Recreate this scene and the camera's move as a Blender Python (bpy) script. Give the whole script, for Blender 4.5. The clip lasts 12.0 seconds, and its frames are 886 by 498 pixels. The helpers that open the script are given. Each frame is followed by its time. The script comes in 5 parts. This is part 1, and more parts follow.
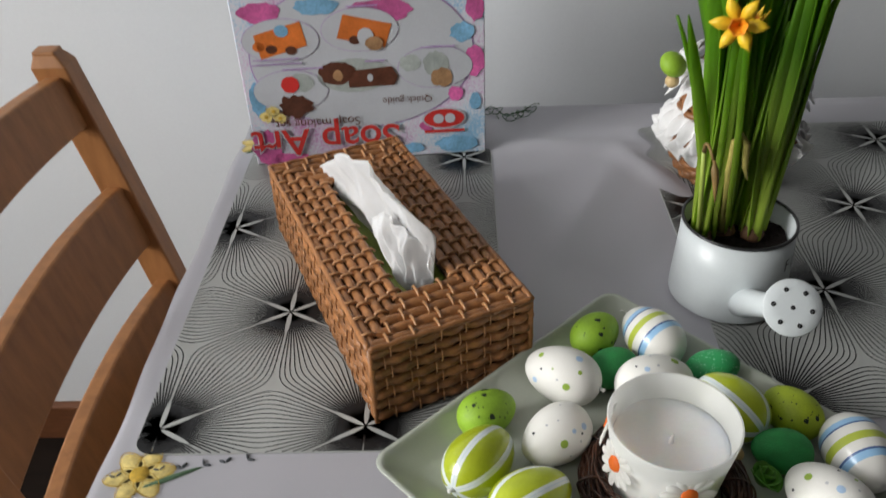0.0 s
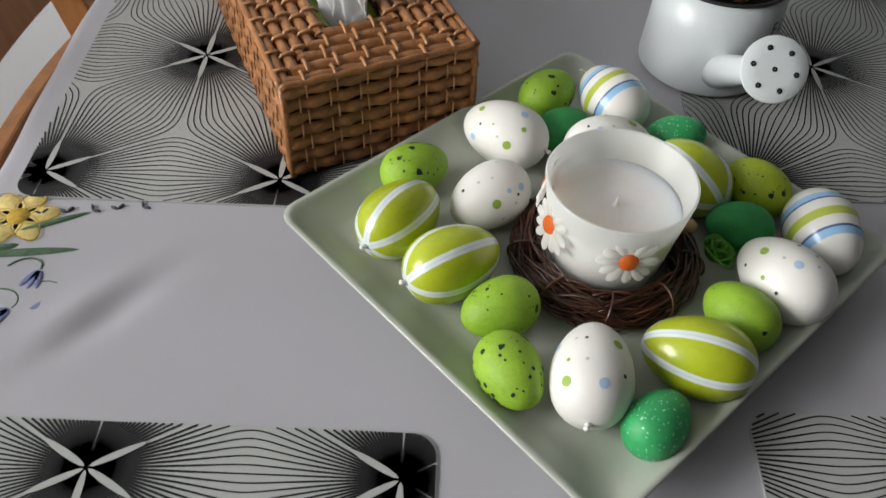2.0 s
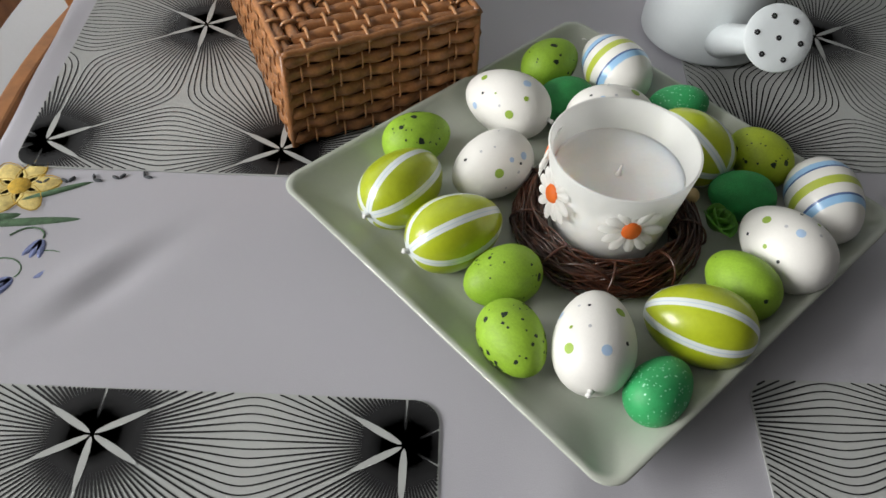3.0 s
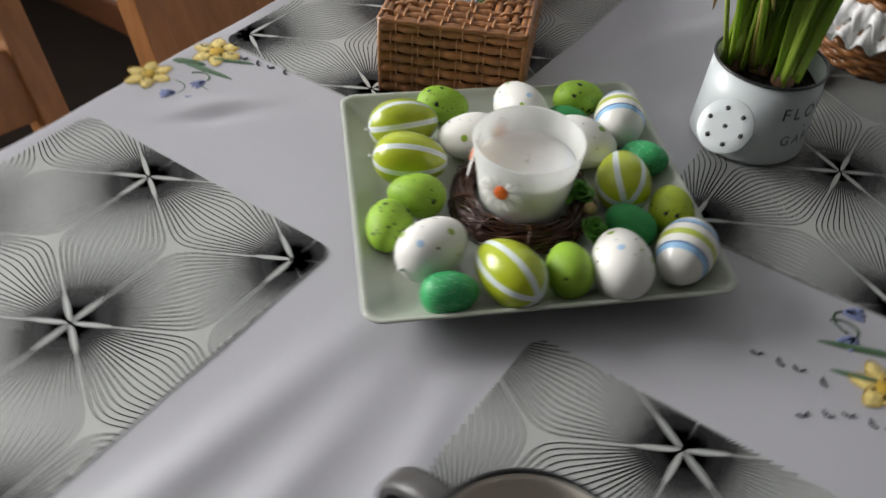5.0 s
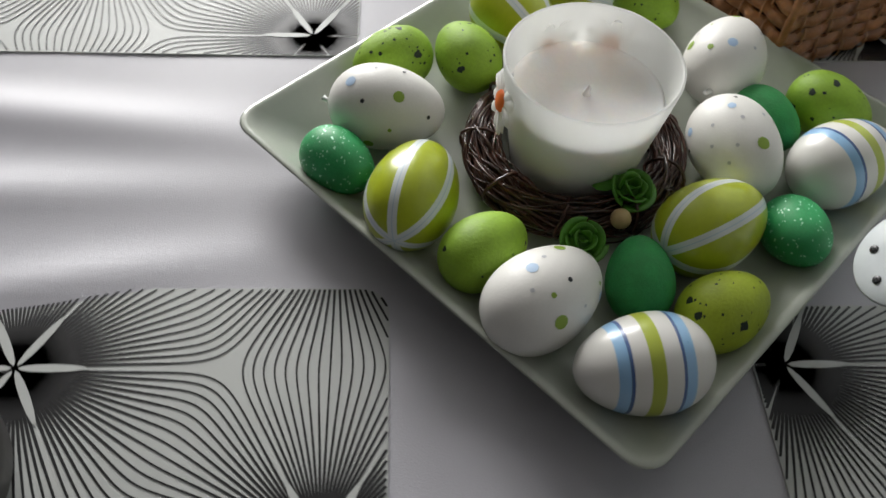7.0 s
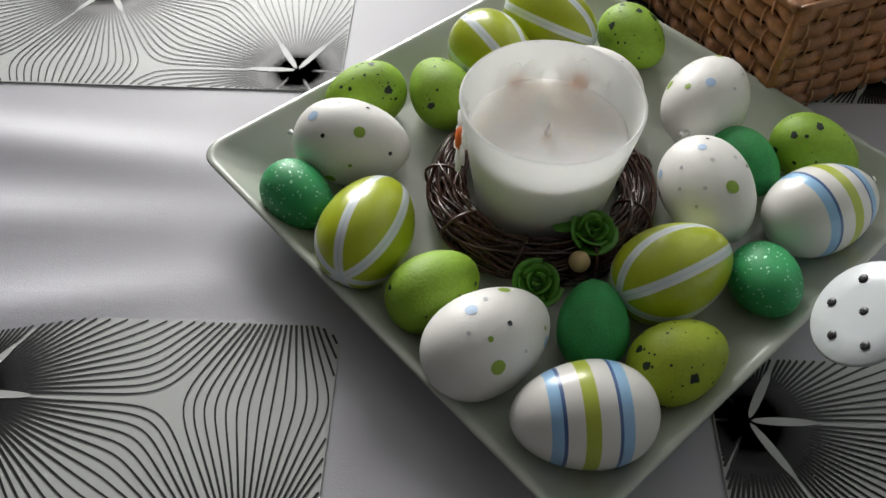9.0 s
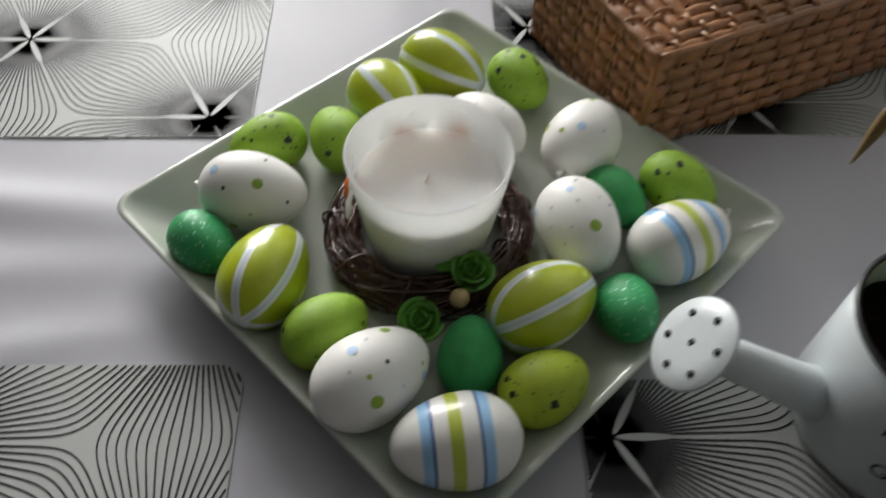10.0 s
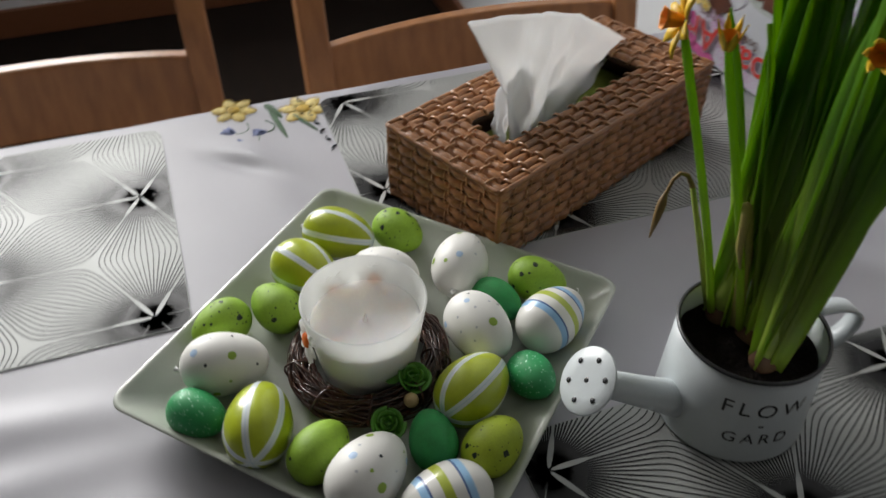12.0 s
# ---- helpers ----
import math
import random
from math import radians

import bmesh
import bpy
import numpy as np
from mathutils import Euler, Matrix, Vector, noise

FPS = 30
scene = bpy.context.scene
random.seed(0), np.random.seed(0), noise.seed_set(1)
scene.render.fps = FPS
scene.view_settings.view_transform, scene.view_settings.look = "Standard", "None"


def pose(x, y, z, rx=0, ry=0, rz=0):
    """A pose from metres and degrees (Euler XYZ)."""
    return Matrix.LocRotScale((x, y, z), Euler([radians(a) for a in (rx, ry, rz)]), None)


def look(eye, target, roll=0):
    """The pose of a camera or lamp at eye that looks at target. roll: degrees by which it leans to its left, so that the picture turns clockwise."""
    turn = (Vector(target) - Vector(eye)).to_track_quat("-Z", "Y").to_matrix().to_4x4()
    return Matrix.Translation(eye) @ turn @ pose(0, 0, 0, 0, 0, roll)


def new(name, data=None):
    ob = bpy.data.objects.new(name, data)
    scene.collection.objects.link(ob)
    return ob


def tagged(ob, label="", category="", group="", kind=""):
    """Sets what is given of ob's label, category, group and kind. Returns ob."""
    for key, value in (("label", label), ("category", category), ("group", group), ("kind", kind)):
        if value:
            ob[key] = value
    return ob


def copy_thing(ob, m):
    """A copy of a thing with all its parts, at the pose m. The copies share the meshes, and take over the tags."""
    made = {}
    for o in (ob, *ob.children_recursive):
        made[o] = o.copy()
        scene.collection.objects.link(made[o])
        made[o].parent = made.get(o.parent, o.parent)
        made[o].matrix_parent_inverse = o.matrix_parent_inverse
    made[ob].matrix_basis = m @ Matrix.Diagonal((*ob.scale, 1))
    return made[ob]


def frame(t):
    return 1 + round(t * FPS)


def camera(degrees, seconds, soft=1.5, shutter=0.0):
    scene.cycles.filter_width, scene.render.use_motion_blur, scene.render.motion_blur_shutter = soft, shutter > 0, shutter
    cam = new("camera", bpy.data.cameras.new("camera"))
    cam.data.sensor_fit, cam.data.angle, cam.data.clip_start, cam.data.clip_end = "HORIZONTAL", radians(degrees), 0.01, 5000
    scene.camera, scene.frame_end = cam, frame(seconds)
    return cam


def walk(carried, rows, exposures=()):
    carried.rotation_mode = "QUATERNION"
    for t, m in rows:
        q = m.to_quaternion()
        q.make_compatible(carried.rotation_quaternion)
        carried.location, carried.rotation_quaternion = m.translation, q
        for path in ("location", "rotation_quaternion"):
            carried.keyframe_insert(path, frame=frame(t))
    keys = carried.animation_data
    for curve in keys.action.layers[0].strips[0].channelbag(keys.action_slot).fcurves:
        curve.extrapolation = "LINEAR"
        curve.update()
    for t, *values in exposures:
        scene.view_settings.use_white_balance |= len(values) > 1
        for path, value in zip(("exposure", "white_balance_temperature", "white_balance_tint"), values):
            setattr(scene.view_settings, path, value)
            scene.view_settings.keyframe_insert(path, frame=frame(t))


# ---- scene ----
cam = camera(56.4, 12.0, shutter=0.5)
PATH = [
    (0, (0.025, 0.007, 1.189), (-0.034, 1.632, 0.025), -2.5),
    (0.5, (0.041, 0.026, 1.158), (-0.06, 1.589, -0.085), -2.1),
    (1, (0.049, 0.034, 1.13), (-0.052, 1.496, -0.231), -1.6),
    (1.5, (0.052, 0.037, 1.111), (0.019, 1.41, -0.342), 0.8),
    (2, (0.054, 0.034, 1.11), (0.053, 1.365, -0.382), 2.2),
    (2.5, (0.053, 0.031, 1.108), (0.064, 1.339, -0.405), 2.7),
    (3, (0.052, 0.031, 1.108), (0.057, 1.318, -0.423), 2.4),
    (3.2, (0.054, 0.031, 1.107), (0.042, 1.315, -0.426), 2.0),
    (4.8, (0.289, -0.105, 1.172), (-0.366, 1.153, -0.238), 1.6),
    (5, (0.34, -0.069, 1.162), (-0.433, 1.128, -0.241), 3.1),
    (5.5, (0.431, 0.006, 1.135), (-0.6, 0.986, -0.272), 4.9),
    (6, (0.402, 0.094, 1.106), (-0.752, 0.867, -0.333), 3.2),
    (6.5, (0.387, 0.19, 1.072), (-0.8, 0.615, -0.48), 4.7),
    (7, (0.408, 0.256, 1.057), (-0.773, 0.362, -0.553), 4.3),
    (7.5, (0.383, 0.291, 1.059), (-0.805, 0.27, -0.549), 1.5),
    (7.7, (0.385, 0.3, 1.054), (-0.837, 0.288, -0.529), 1.8),
    (9.3, (0.403, 0.3, 1.053), (-0.849, 0.272, -0.507), 0.8),
    (9.5, (0.402, 0.304, 1.058), (-0.845, 0.297, -0.505), 1.1),
    (10, (0.407, 0.335, 1.091), (-0.838, 0.382, -0.474), 1.6),
    (10.5, (0.425, 0.353, 1.148), (-0.859, 0.425, -0.384), 1.8),
    (11, (0.453, 0.353, 1.155), (-0.839, 0.433, -0.37), 1.7),
    (11.5, (0.469, 0.335, 1.161), (-0.919, 0.542, -0.263), 1.2),
    (12, (0.488, 0.267, 1.18), (-0.919, 0.76, -0.152), -0.0),
]
walk(cam, [(t, look(eye, target, roll)) for t, eye, target, roll in PATH],
     [(0, -0.22), (2.5, -0.15), (5, 0.03), (6, -0.06), (7, -0.02), (9.5, -0.08), (10.5, -0.13), (11.5, -0.17), (12, -0.15)])


# ---------------------------------------------------------------- light
world = bpy.data.worlds.new("sky")
world.use_nodes = True
scene.world = world
wn = world.node_tree
sky = wn.nodes.new("ShaderNodeTexSky")
sky.sky_type = "NISHITA"
sky.sun_disc = False
sky.sun_elevation, sky.sun_rotation = radians(30), radians(250)
wn.links.new(sky.outputs[0], wn.nodes["Background"].inputs[0])
wn.nodes["Background"].inputs[1].default_value = 0.08

WIN_X, WIN_Y0, WIN_Y1, WIN_Z0, WIN_Z1 = -2.10, -1.05, 0.25, 1.00, 2.40


def area_light(name, m, sx, sy, watts, colour):
    data = bpy.data.lights.new(name, "AREA")
    data.shape, data.size, data.size_y, data.energy, data.color = "RECTANGLE", sx, sy, watts, colour
    ob = new(name, data)
    ob.matrix_world = m
    return ob


area_light("window_daylight", look((WIN_X - 0.12, (WIN_Y0 + WIN_Y1) / 2, (WIN_Z0 + WIN_Z1) / 2),
                                   (1.0, (WIN_Y0 + WIN_Y1) / 2, (WIN_Z0 + WIN_Z1) / 2 - 0.6)), 1.24, 1.34, 112, (0.995, 0.985, 0.97))

# ---------------------------------------------------------------- materials
T = 0.75  # table top


def surface(name, colour, rough=0.5, metal=0.0, vary=0.12, scale=30.0, bump=0.15, fine=400.0, dist=0.0006, coat=0.0, coat_rough=0.08, sub=0.0, stretch=None, spec=0.5):
    m = bpy.data.materials.new(name)
    m.use_nodes = True
    n, l = m.node_tree.nodes, m.node_tree.links
    b = n["Principled BSDF"]
    tc = n.new("ShaderNodeTexCoord")
    src = tc.outputs["Object"]
    if stretch:
        mp = n.new("ShaderNodeMapping")
        mp.inputs["Scale"].default_value = stretch
        l.new(src, mp.inputs[0])
        src = mp.outputs[0]
    a = n.new("ShaderNodeTexNoise")
    a.inputs["Scale"].default_value, a.inputs["Detail"].default_value = scale, 5
    l.new(src, a.inputs["Vector"])
    f = n.new("ShaderNodeTexNoise")
    f.inputs["Scale"].default_value, f.inputs["Detail"].default_value = fine, 3
    l.new(src, f.inputs["Vector"])
    info = n.new("ShaderNodeObjectInfo")
    add = n.new("ShaderNodeMath")
    add.operation = "ADD"
    l.new(a.outputs[0], add.inputs[0])
    mul = n.new("ShaderNodeMath")
    mul.operation = "MULTIPLY_ADD"
    l.new(f.outputs[0], mul.inputs[0])
    mul.inputs[1].default_value, mul.inputs[2].default_value = 0.5, -0.25
    l.new(mul.outputs[0], add.inputs[1])
    ramp = n.new("ShaderNodeValToRGB")
    c = Vector(colour)
    ramp.color_ramp.elements[0].position, ramp.color_ramp.elements[1].position = 0.25, 0.75
    ramp.color_ramp.elements[0].color = (*(c * (1 - vary)), 1)
    ramp.color_ramp.elements[1].color = (*[min(0.95, v) for v in c * (1 + vary * 0.8)], 1)
    l.new(add.outputs[0], ramp.inputs[0])
    hsv = n.new("ShaderNodeHueSaturation")
    l.new(ramp.outputs[0], hsv.inputs["Color"])
    rnd = n.new("ShaderNodeMath")
    rnd.operation = "MULTIPLY_ADD"
    l.new(info.outputs["Random"], rnd.inputs[0])
    rnd.inputs[1].default_value, rnd.inputs[2].default_value = vary * 0.8, 1 - vary * 0.4
    l.new(rnd.outputs[0], hsv.inputs["Value"])
    l.new(hsv.outputs[0], b.inputs["Base Color"])
    rr = n.new("ShaderNodeMath")
    rr.operation = "MULTIPLY_ADD"
    l.new(a.outputs[0], rr.inputs[0])
    rr.inputs[1].default_value, rr.inputs[2].default_value = rough * 0.4, rough * 0.8
    l.new(rr.outputs[0], b.inputs["Roughness"])
    b.inputs["Metallic"].default_value = metal
    b.inputs["Coat Weight"].default_value = coat
    b.inputs["Coat Roughness"].default_value = coat_rough
    b.inputs["Specular IOR Level"].default_value = spec
    if sub:
        b.inputs["Subsurface Weight"].default_value = sub
        b.inputs["Subsurface Radius"].default_value = (0.012, 0.010, 0.008)
        b.inputs["Subsurface Scale"].default_value = 0.6
    if bump:
        bp = n.new("ShaderNodeBump")
        bp.inputs["Strength"].default_value, bp.inputs["Distance"].default_value = bump, dist
        l.new(f.outputs[0], bp.inputs["Height"])
        l.new(bp.outputs[0], b.inputs["Normal"])
    return m


def math_node(nodes, links, op, a, b=None):
    q = nodes.new("ShaderNodeMath")
    q.operation = op
    for i, v in enumerate((a, b)):
        if v is None:
            continue
        if isinstance(v, (int, float)):
            q.inputs[i].default_value = v
        else:
            links.new(v, q.inputs[i])
    return q.outputs[0]


def striped_egg_material(name, along):
    """Painted plastic egg; along: meridian ribbons that meet at the ends, else bands round the egg."""
    m = surface(name, (0.42, 0.50, 0.02) if along else (0.78, 0.77, 0.73), 0.3, vary=0.1, scale=60, bump=0.05, coat=0.3)
    n, l = m.node_tree.nodes, m.node_tree.links
    b = n["Principled BSDF"]
    base = b.inputs["Base Color"].links[0].from_socket
    tc = n.new("ShaderNodeTexCoord")
    xyz = n.new("ShaderNodeSeparateXYZ")
    l.new(tc.outputs["Object"], xyz.inputs[0])
    x, y, z = xyz.outputs
    mix = n.new("ShaderNodeMix")
    mix.data_type = "RGBA"
    l.new(base, mix.inputs[6])
    if along:
        ang = math_node(n, l, "ARCTAN2", y, x)
        turn = math_node(n, l, "MULTIPLY", ang, 6 / (2 * math.pi))
        saw = math_node(n, l, "SUBTRACT", math_node(n, l, "FRACT", math_node(n, l, "ADD", turn, 10.25)), 0.5)
        r = math_node(n, l, "SQRT", math_node(n, l, "ADD", math_node(n, l, "MULTIPLY", x, x), math_node(n, l, "MULTIPLY", y, y)))
        d = math_node(n, l, "MULTIPLY", math_node(n, l, "ABSOLUTE", saw), math_node(n, l, "MULTIPLY", r, 2 * math.pi / 6))
        ramp = n.new("ShaderNodeValToRGB")
        l.new(math_node(n, l, "MULTIPLY", d, 200.0), ramp.inputs[0])
        e = ramp.color_ramp.elements
        e[0].position, e[0].color = 0.0, (0.52, 0.64, 0.72, 1)
        e[1].position, e[1].color = 0.075, (0.72, 0.78, 0.77, 1)
        q = e.new(0.03)
        q.color = (0.56, 0.67, 0.72, 1)
        l.new(ramp.outputs[0], mix.inputs[7])
        l.new(math_node(n, l, "LESS_THAN", d, 0.0022), mix.inputs[0])
    else:
        ramp = n.new("ShaderNodeValToRGB")
        ramp.color_ramp.interpolation = "CONSTANT"
        l.new(math_node(n, l, "MULTIPLY_ADD", z, 1 / 0.056), ramp.inputs[0])
        ramp.inputs[0].links[0].from_node.inputs[2].default_value = 0.5
        w, blue, navy, green = (0.78, 0.77, 0.73, 1), (0.28, 0.52, 0.78, 1), (0.03, 0.10, 0.30, 1), (0.42, 0.50, 0.03, 1)
        e = ramp.color_ramp.elements
        e[0].position, e[0].color = 0.0, w
        e[1].position, e[1].color = 0.25, blue
        for p, c in ((0.328, navy), (0.350, w), (0.47, green), (0.57, w), (0.678, navy), (0.700, blue), (0.775, w)):
            q = e.new(p)
            q.color = c
        l.new(ramp.outputs[0], mix.inputs[7])
        mix.inputs[0].default_value = 0.95
    l.new(mix.outputs[2], b.inputs["Base Color"])
    return m


def glitter_material(name, colour):
    """Flakes of glitter: each cell has its own tilt, and a few are coloured pale as glints."""
    m = surface(name, colour, 0.5, vary=0.2, scale=80, bump=0.5, fine=900, dist=0.0008)
    n, l = m.node_tree.nodes, m.node_tree.links
    b = n["Principled BSDF"]
    base = b.inputs["Base Color"].links[0].from_socket
    v = n.new("ShaderNodeTexVoronoi")
    v.inputs["Scale"].default_value = 1200
    tc = n.new("ShaderNodeTexCoord")
    l.new(tc.outputs["Object"], v.inputs["Vector"])
    sep = n.new("ShaderNodeSeparateColor")
    l.new(v.outputs["Color"], sep.inputs[0])
    glint_flake = math_node(n, l, "GREATER_THAN", sep.outputs[0], 0.96)
    mix = n.new("ShaderNodeMix")
    mix.data_type = "RGBA"
    l.new(glint_flake, mix.inputs[0])
    l.new(base, mix.inputs[6])
    mix.inputs[7].default_value = (0.42, 0.82, 0.58, 1)
    l.new(mix.outputs[2], b.inputs["Base Color"])
    l.new(math_node(n, l, "MULTIPLY", glint_flake, 0.8), b.inputs["Metallic"])
    bp = n.new("ShaderNodeBump")
    bp.inputs["Strength"].default_value, bp.inputs["Distance"].default_value = 1.0, 0.0012
    l.new(sep.outputs[1], bp.inputs["Height"])
    l.new(bp.outputs[0], b.inputs["Normal"])
    return m


def thin(m, colour, share):
    """Lets a share of the light through a thin sheet."""
    n, l = m.node_tree.nodes, m.node_tree.links
    tr = n.new("ShaderNodeBsdfTranslucent")
    tr.inputs[0].default_value = (*colour, 1)
    mix = n.new("ShaderNodeMixShader")
    mix.inputs[0].default_value = share
    l.new(n["Principled BSDF"].outputs[0], mix.inputs[1])
    l.new(tr.outputs[0], mix.inputs[2])
    l.new(mix.outputs[0], n["Material Output"].inputs[0])
    return m


# South and east walls, out of view, darkened to cut bounced fill light
M_DIM_WALL = surface("bounce_cut_paint", (0.12, 0.11, 0.10), 0.8, vary=0.04, scale=3)
M_WALL = surface("wall_paint", (0.71, 0.735, 0.75), 0.8, vary=0.03, scale=3, bump=0.2, fine=220, dist=0.0008)
# Ceiling is out of view; its colour is darkened to lower bounced light
M_CEIL = surface("dimmed_ceiling_paint", (0.30, 0.29, 0.28), 0.85, vary=0.03, scale=3)
M_FLOOR = surface("dark_floor", (0.012, 0.008, 0.006), 0.85, vary=0.4, scale=6, stretch=(1, 8, 1), spec=0.1)
M_BASE = surface("baseboard_wood", (0.16, 0.06, 0.025), 0.45, vary=0.3, scale=12, stretch=(2, 20, 20))
M_WOOD = surface("chair_wood", (0.32, 0.138, 0.048), 0.42, vary=0.25, scale=14, stretch=(6, 6, 1), coat=0.04, spec=0.35)
M_TABLE = surface("table_wood", (0.30, 0.15, 0.07), 0.45, vary=0.25, scale=10)
M_CLOTH = surface("white_cloth", (0.455, 0.45, 0.49), 0.50, spec=0.8, vary=0.03, scale=8, bump=0.35, fine=1500, dist=0.0003)
M_MAT = surface("mat_sheet", (0.46, 0.475, 0.46), 0.54, 0.15, vary=0.03, scale=12, bump=0.30, fine=9, dist=0.0030, coat=0.10, coat_rough=0.40)
M_INK = surface("black_ink", (0.009, 0.009, 0.010), 0.42, vary=0.03, scale=12, bump=0.30, fine=9, dist=0.0030, coat=0.12, coat_rough=0.40, spec=0.35)
M_PETALINK = surface("silver_ink", (0.46, 0.475, 0.46), 0.54, 0.15, vary=0.03, scale=12, bump=0.30, fine=9, dist=0.0030, coat=0.10, coat_rough=0.40)
M_PLATE = surface("glazed_ceramic", (0.46, 0.49, 0.425), 0.24, vary=0.03, scale=10, bump=0.03, coat=0.3)
M_LIME = surface("lime_foam", (0.27, 0.46, 0.03), 0.6, vary=0.16, scale=90, bump=0.4, fine=700, dist=0.0005)
M_LIME2 = surface("yellow_lime_foam", (0.36, 0.46, 0.02), 0.55, vary=0.16, scale=90, bump=0.4, fine=700, dist=0.0005)
M_GREEN = surface("green_flock", (0.03, 0.29, 0.075), 0.7, vary=0.2, scale=120, bump=0.6, fine=1100, dist=0.0006)
M_GLITTER = glitter_material("green_glitter", (0.035, 0.38, 0.12))
M_SHELL = surface("white_egg_paint", (0.80, 0.79, 0.75), 0.5, vary=0.03, scale=60, bump=0.12, fine=800)
M_SPOT_G = surface("green_spot", (0.28, 0.42, 0.05), 0.5, vary=0.1)
M_SPOT_B = surface("blue_spot", (0.42, 0.58, 0.78), 0.5, vary=0.1)
M_SPOT_K = surface("dark_spot", (0.02, 0.025, 0.03), 0.5, vary=0.1)
M_SPOT_Y = surface("grey_spot", (0.52, 0.53, 0.55), 0.5, vary=0.1)
M_SPECK = surface("dark_green_speckle", (0.008, 0.022, 0.008), 0.6, vary=0.2)
M_STRIPE = striped_egg_material("ribbon_striped_lime", True)
M_BAND = striped_egg_material("banded_white", False)
M_RIBBON = surface("white_plastic", (0.82, 0.82, 0.8), 0.35, vary=0.03)
M_TWIG = surface("vine_twig", (0.060, 0.019, 0.008), 0.34, vary=0.65, scale=60, bump=0.4, fine=500, coat=0.3)
M_FROST = surface("frosted_glass", (0.90, 0.91, 0.89), 0.35, vary=0.02, scale=20, bump=0.04, sub=0.0)
thin(M_FROST, (1.0, 1.0, 0.985), 0.48)


def part_clear(m, share):
    """Lets a share of the light straight through a matt sheet."""
    n, l = m.node_tree.nodes, m.node_tree.links
    out = n["Material Output"]
    mix = n.new("ShaderNodeMixShader")
    mix.inputs[0].default_value = share
    l.new(out.inputs[0].links[0].from_socket, mix.inputs[1])
    l.new(n.new("ShaderNodeBsdfTransparent").outputs[0], mix.inputs[2])
    l.new(mix.outputs[0], out.inputs[0])


part_clear(M_FROST, 0.20)
M_WAX = surface("candle_wax", (0.91, 0.88, 0.86), 0.45, vary=0.03, scale=30, sub=1.0)
M_WAX.node_tree.nodes["Principled BSDF"].inputs["Subsurface Scale"].default_value = 1.6
M_WICK = surface("wick", (0.80, 0.76, 0.73), 0.8, vary=0.1)
M_DAISY = surface("daisy_petal", (0.88, 0.88, 0.86), 0.6, vary=0.04, bump=0.3)
thin(M_DAISY, (0.98, 0.98, 0.96), 0.65)
M_ORANGE = surface("daisy_centre", (0.85, 0.17, 0.02), 0.6, vary=0.1)
thin(M_ORANGE, (0.9, 0.35, 0.10), 0.5)
M_ROSE = surface("green_foam_rose", (0.07, 0.24, 0.015), 0.5, vary=0.2, scale=60)
M_BEAD = surface("wood_bead", (0.62, 0.45, 0.22), 0.5, vary=0.1)
M_ENAMEL = surface("white_enamel", (0.62, 0.665, 0.68), 0.38, vary=0.03, scale=15, bump=0.05, coat=0.15, coat_rough=0.22)
M_RIM = surface("dark_rim", (0.02, 0.02, 0.022), 0.35, vary=0.1)
M_SOIL = surface("dark_soil", (0.008, 0.005, 0.004), 0.9, spec=0.15, vary=0.6, scale=150, bump=1.0, fine=300, dist=0.004)
M_LEAF = surface("daffodil_leaf", (0.105, 0.27, 0.013), 0.36, vary=0.5, scale=25, bump=0.25, fine=300, stretch=(6, 6, 1))


def paler_base(m, colour, z0, z1):
    """Leaves grow paler towards the soil."""
    n, l = m.node_tree.nodes, m.node_tree.links
    b = n["Principled BSDF"]
    base = b.inputs["Base Color"].links[0].from_socket
    tc, xyz, mr, mix = (n.new(k) for k in ("ShaderNodeTexCoord", "ShaderNodeSeparateXYZ", "ShaderNodeMapRange", "ShaderNodeMix"))
    mix.data_type = "RGBA"
    l.new(tc.outputs["Object"], xyz.inputs[0])
    l.new(xyz.outputs[2], mr.inputs[0])
    mr.inputs[1].default_value, mr.inputs[2].default_value = z0, z1
    l.new(mr.outputs[0], mix.inputs[0])
    mix.inputs[6].default_value = (*colour, 1)
    l.new(base, mix.inputs[7])
    l.new(mix.outputs[2], b.inputs["Base Color"])


thin(M_LEAF, (0.42, 0.66, 0.014), 0.48)
paler_base(M_LEAF, (0.42, 0.54, 0.08), 0.085, 0.21)
M_STEM = surface("pale_stem", (0.38, 0.48, 0.09), 0.45, vary=0.2, scale=30, stretch=(6, 6, 1))
M_BULB = surface("bulb_skin", (0.12, 0.06, 0.028), 0.6, vary=0.3, scale=60)
M_YELLOW = surface("daffodil_yellow", (0.80, 0.52, 0.02), 0.5, vary=0.15, scale=80)
M_TRUMPET = surface("daffodil_trumpet", (0.85, 0.30, 0.01), 0.5, vary=0.15, scale=80)
M_WITHER = surface("yellowed_leaf", (0.42, 0.36, 0.10), 0.5, vary=0.3, scale=60)
M_DRY = surface("dry_bud", (0.26, 0.16, 0.05), 0.6, vary=0.3)
M_RATTAN = surface("rattan_strand", (0.33, 0.138, 0.046), 0.40, vary=0.40, scale=70, bump=0.4, fine=500, dist=0.0008, coat=0.1)
M_RATTAN2 = surface("rattan_spoke", (0.46, 0.23, 0.10), 0.32, vary=0.3, scale=70, bump=0.4, fine=500)
# Near-black brown backing that closes the gaps behind the woven strands
M_BACKING = surface("dark_weave_backing", (0.05, 0.02, 0.008), 0.7, vary=0.3)
M_TISSUE = surface("tissue_paper", (0.90, 0.90, 0.90), 0.85, vary=0.02, scale=60, bump=0.3, fine=900, sub=0.25)
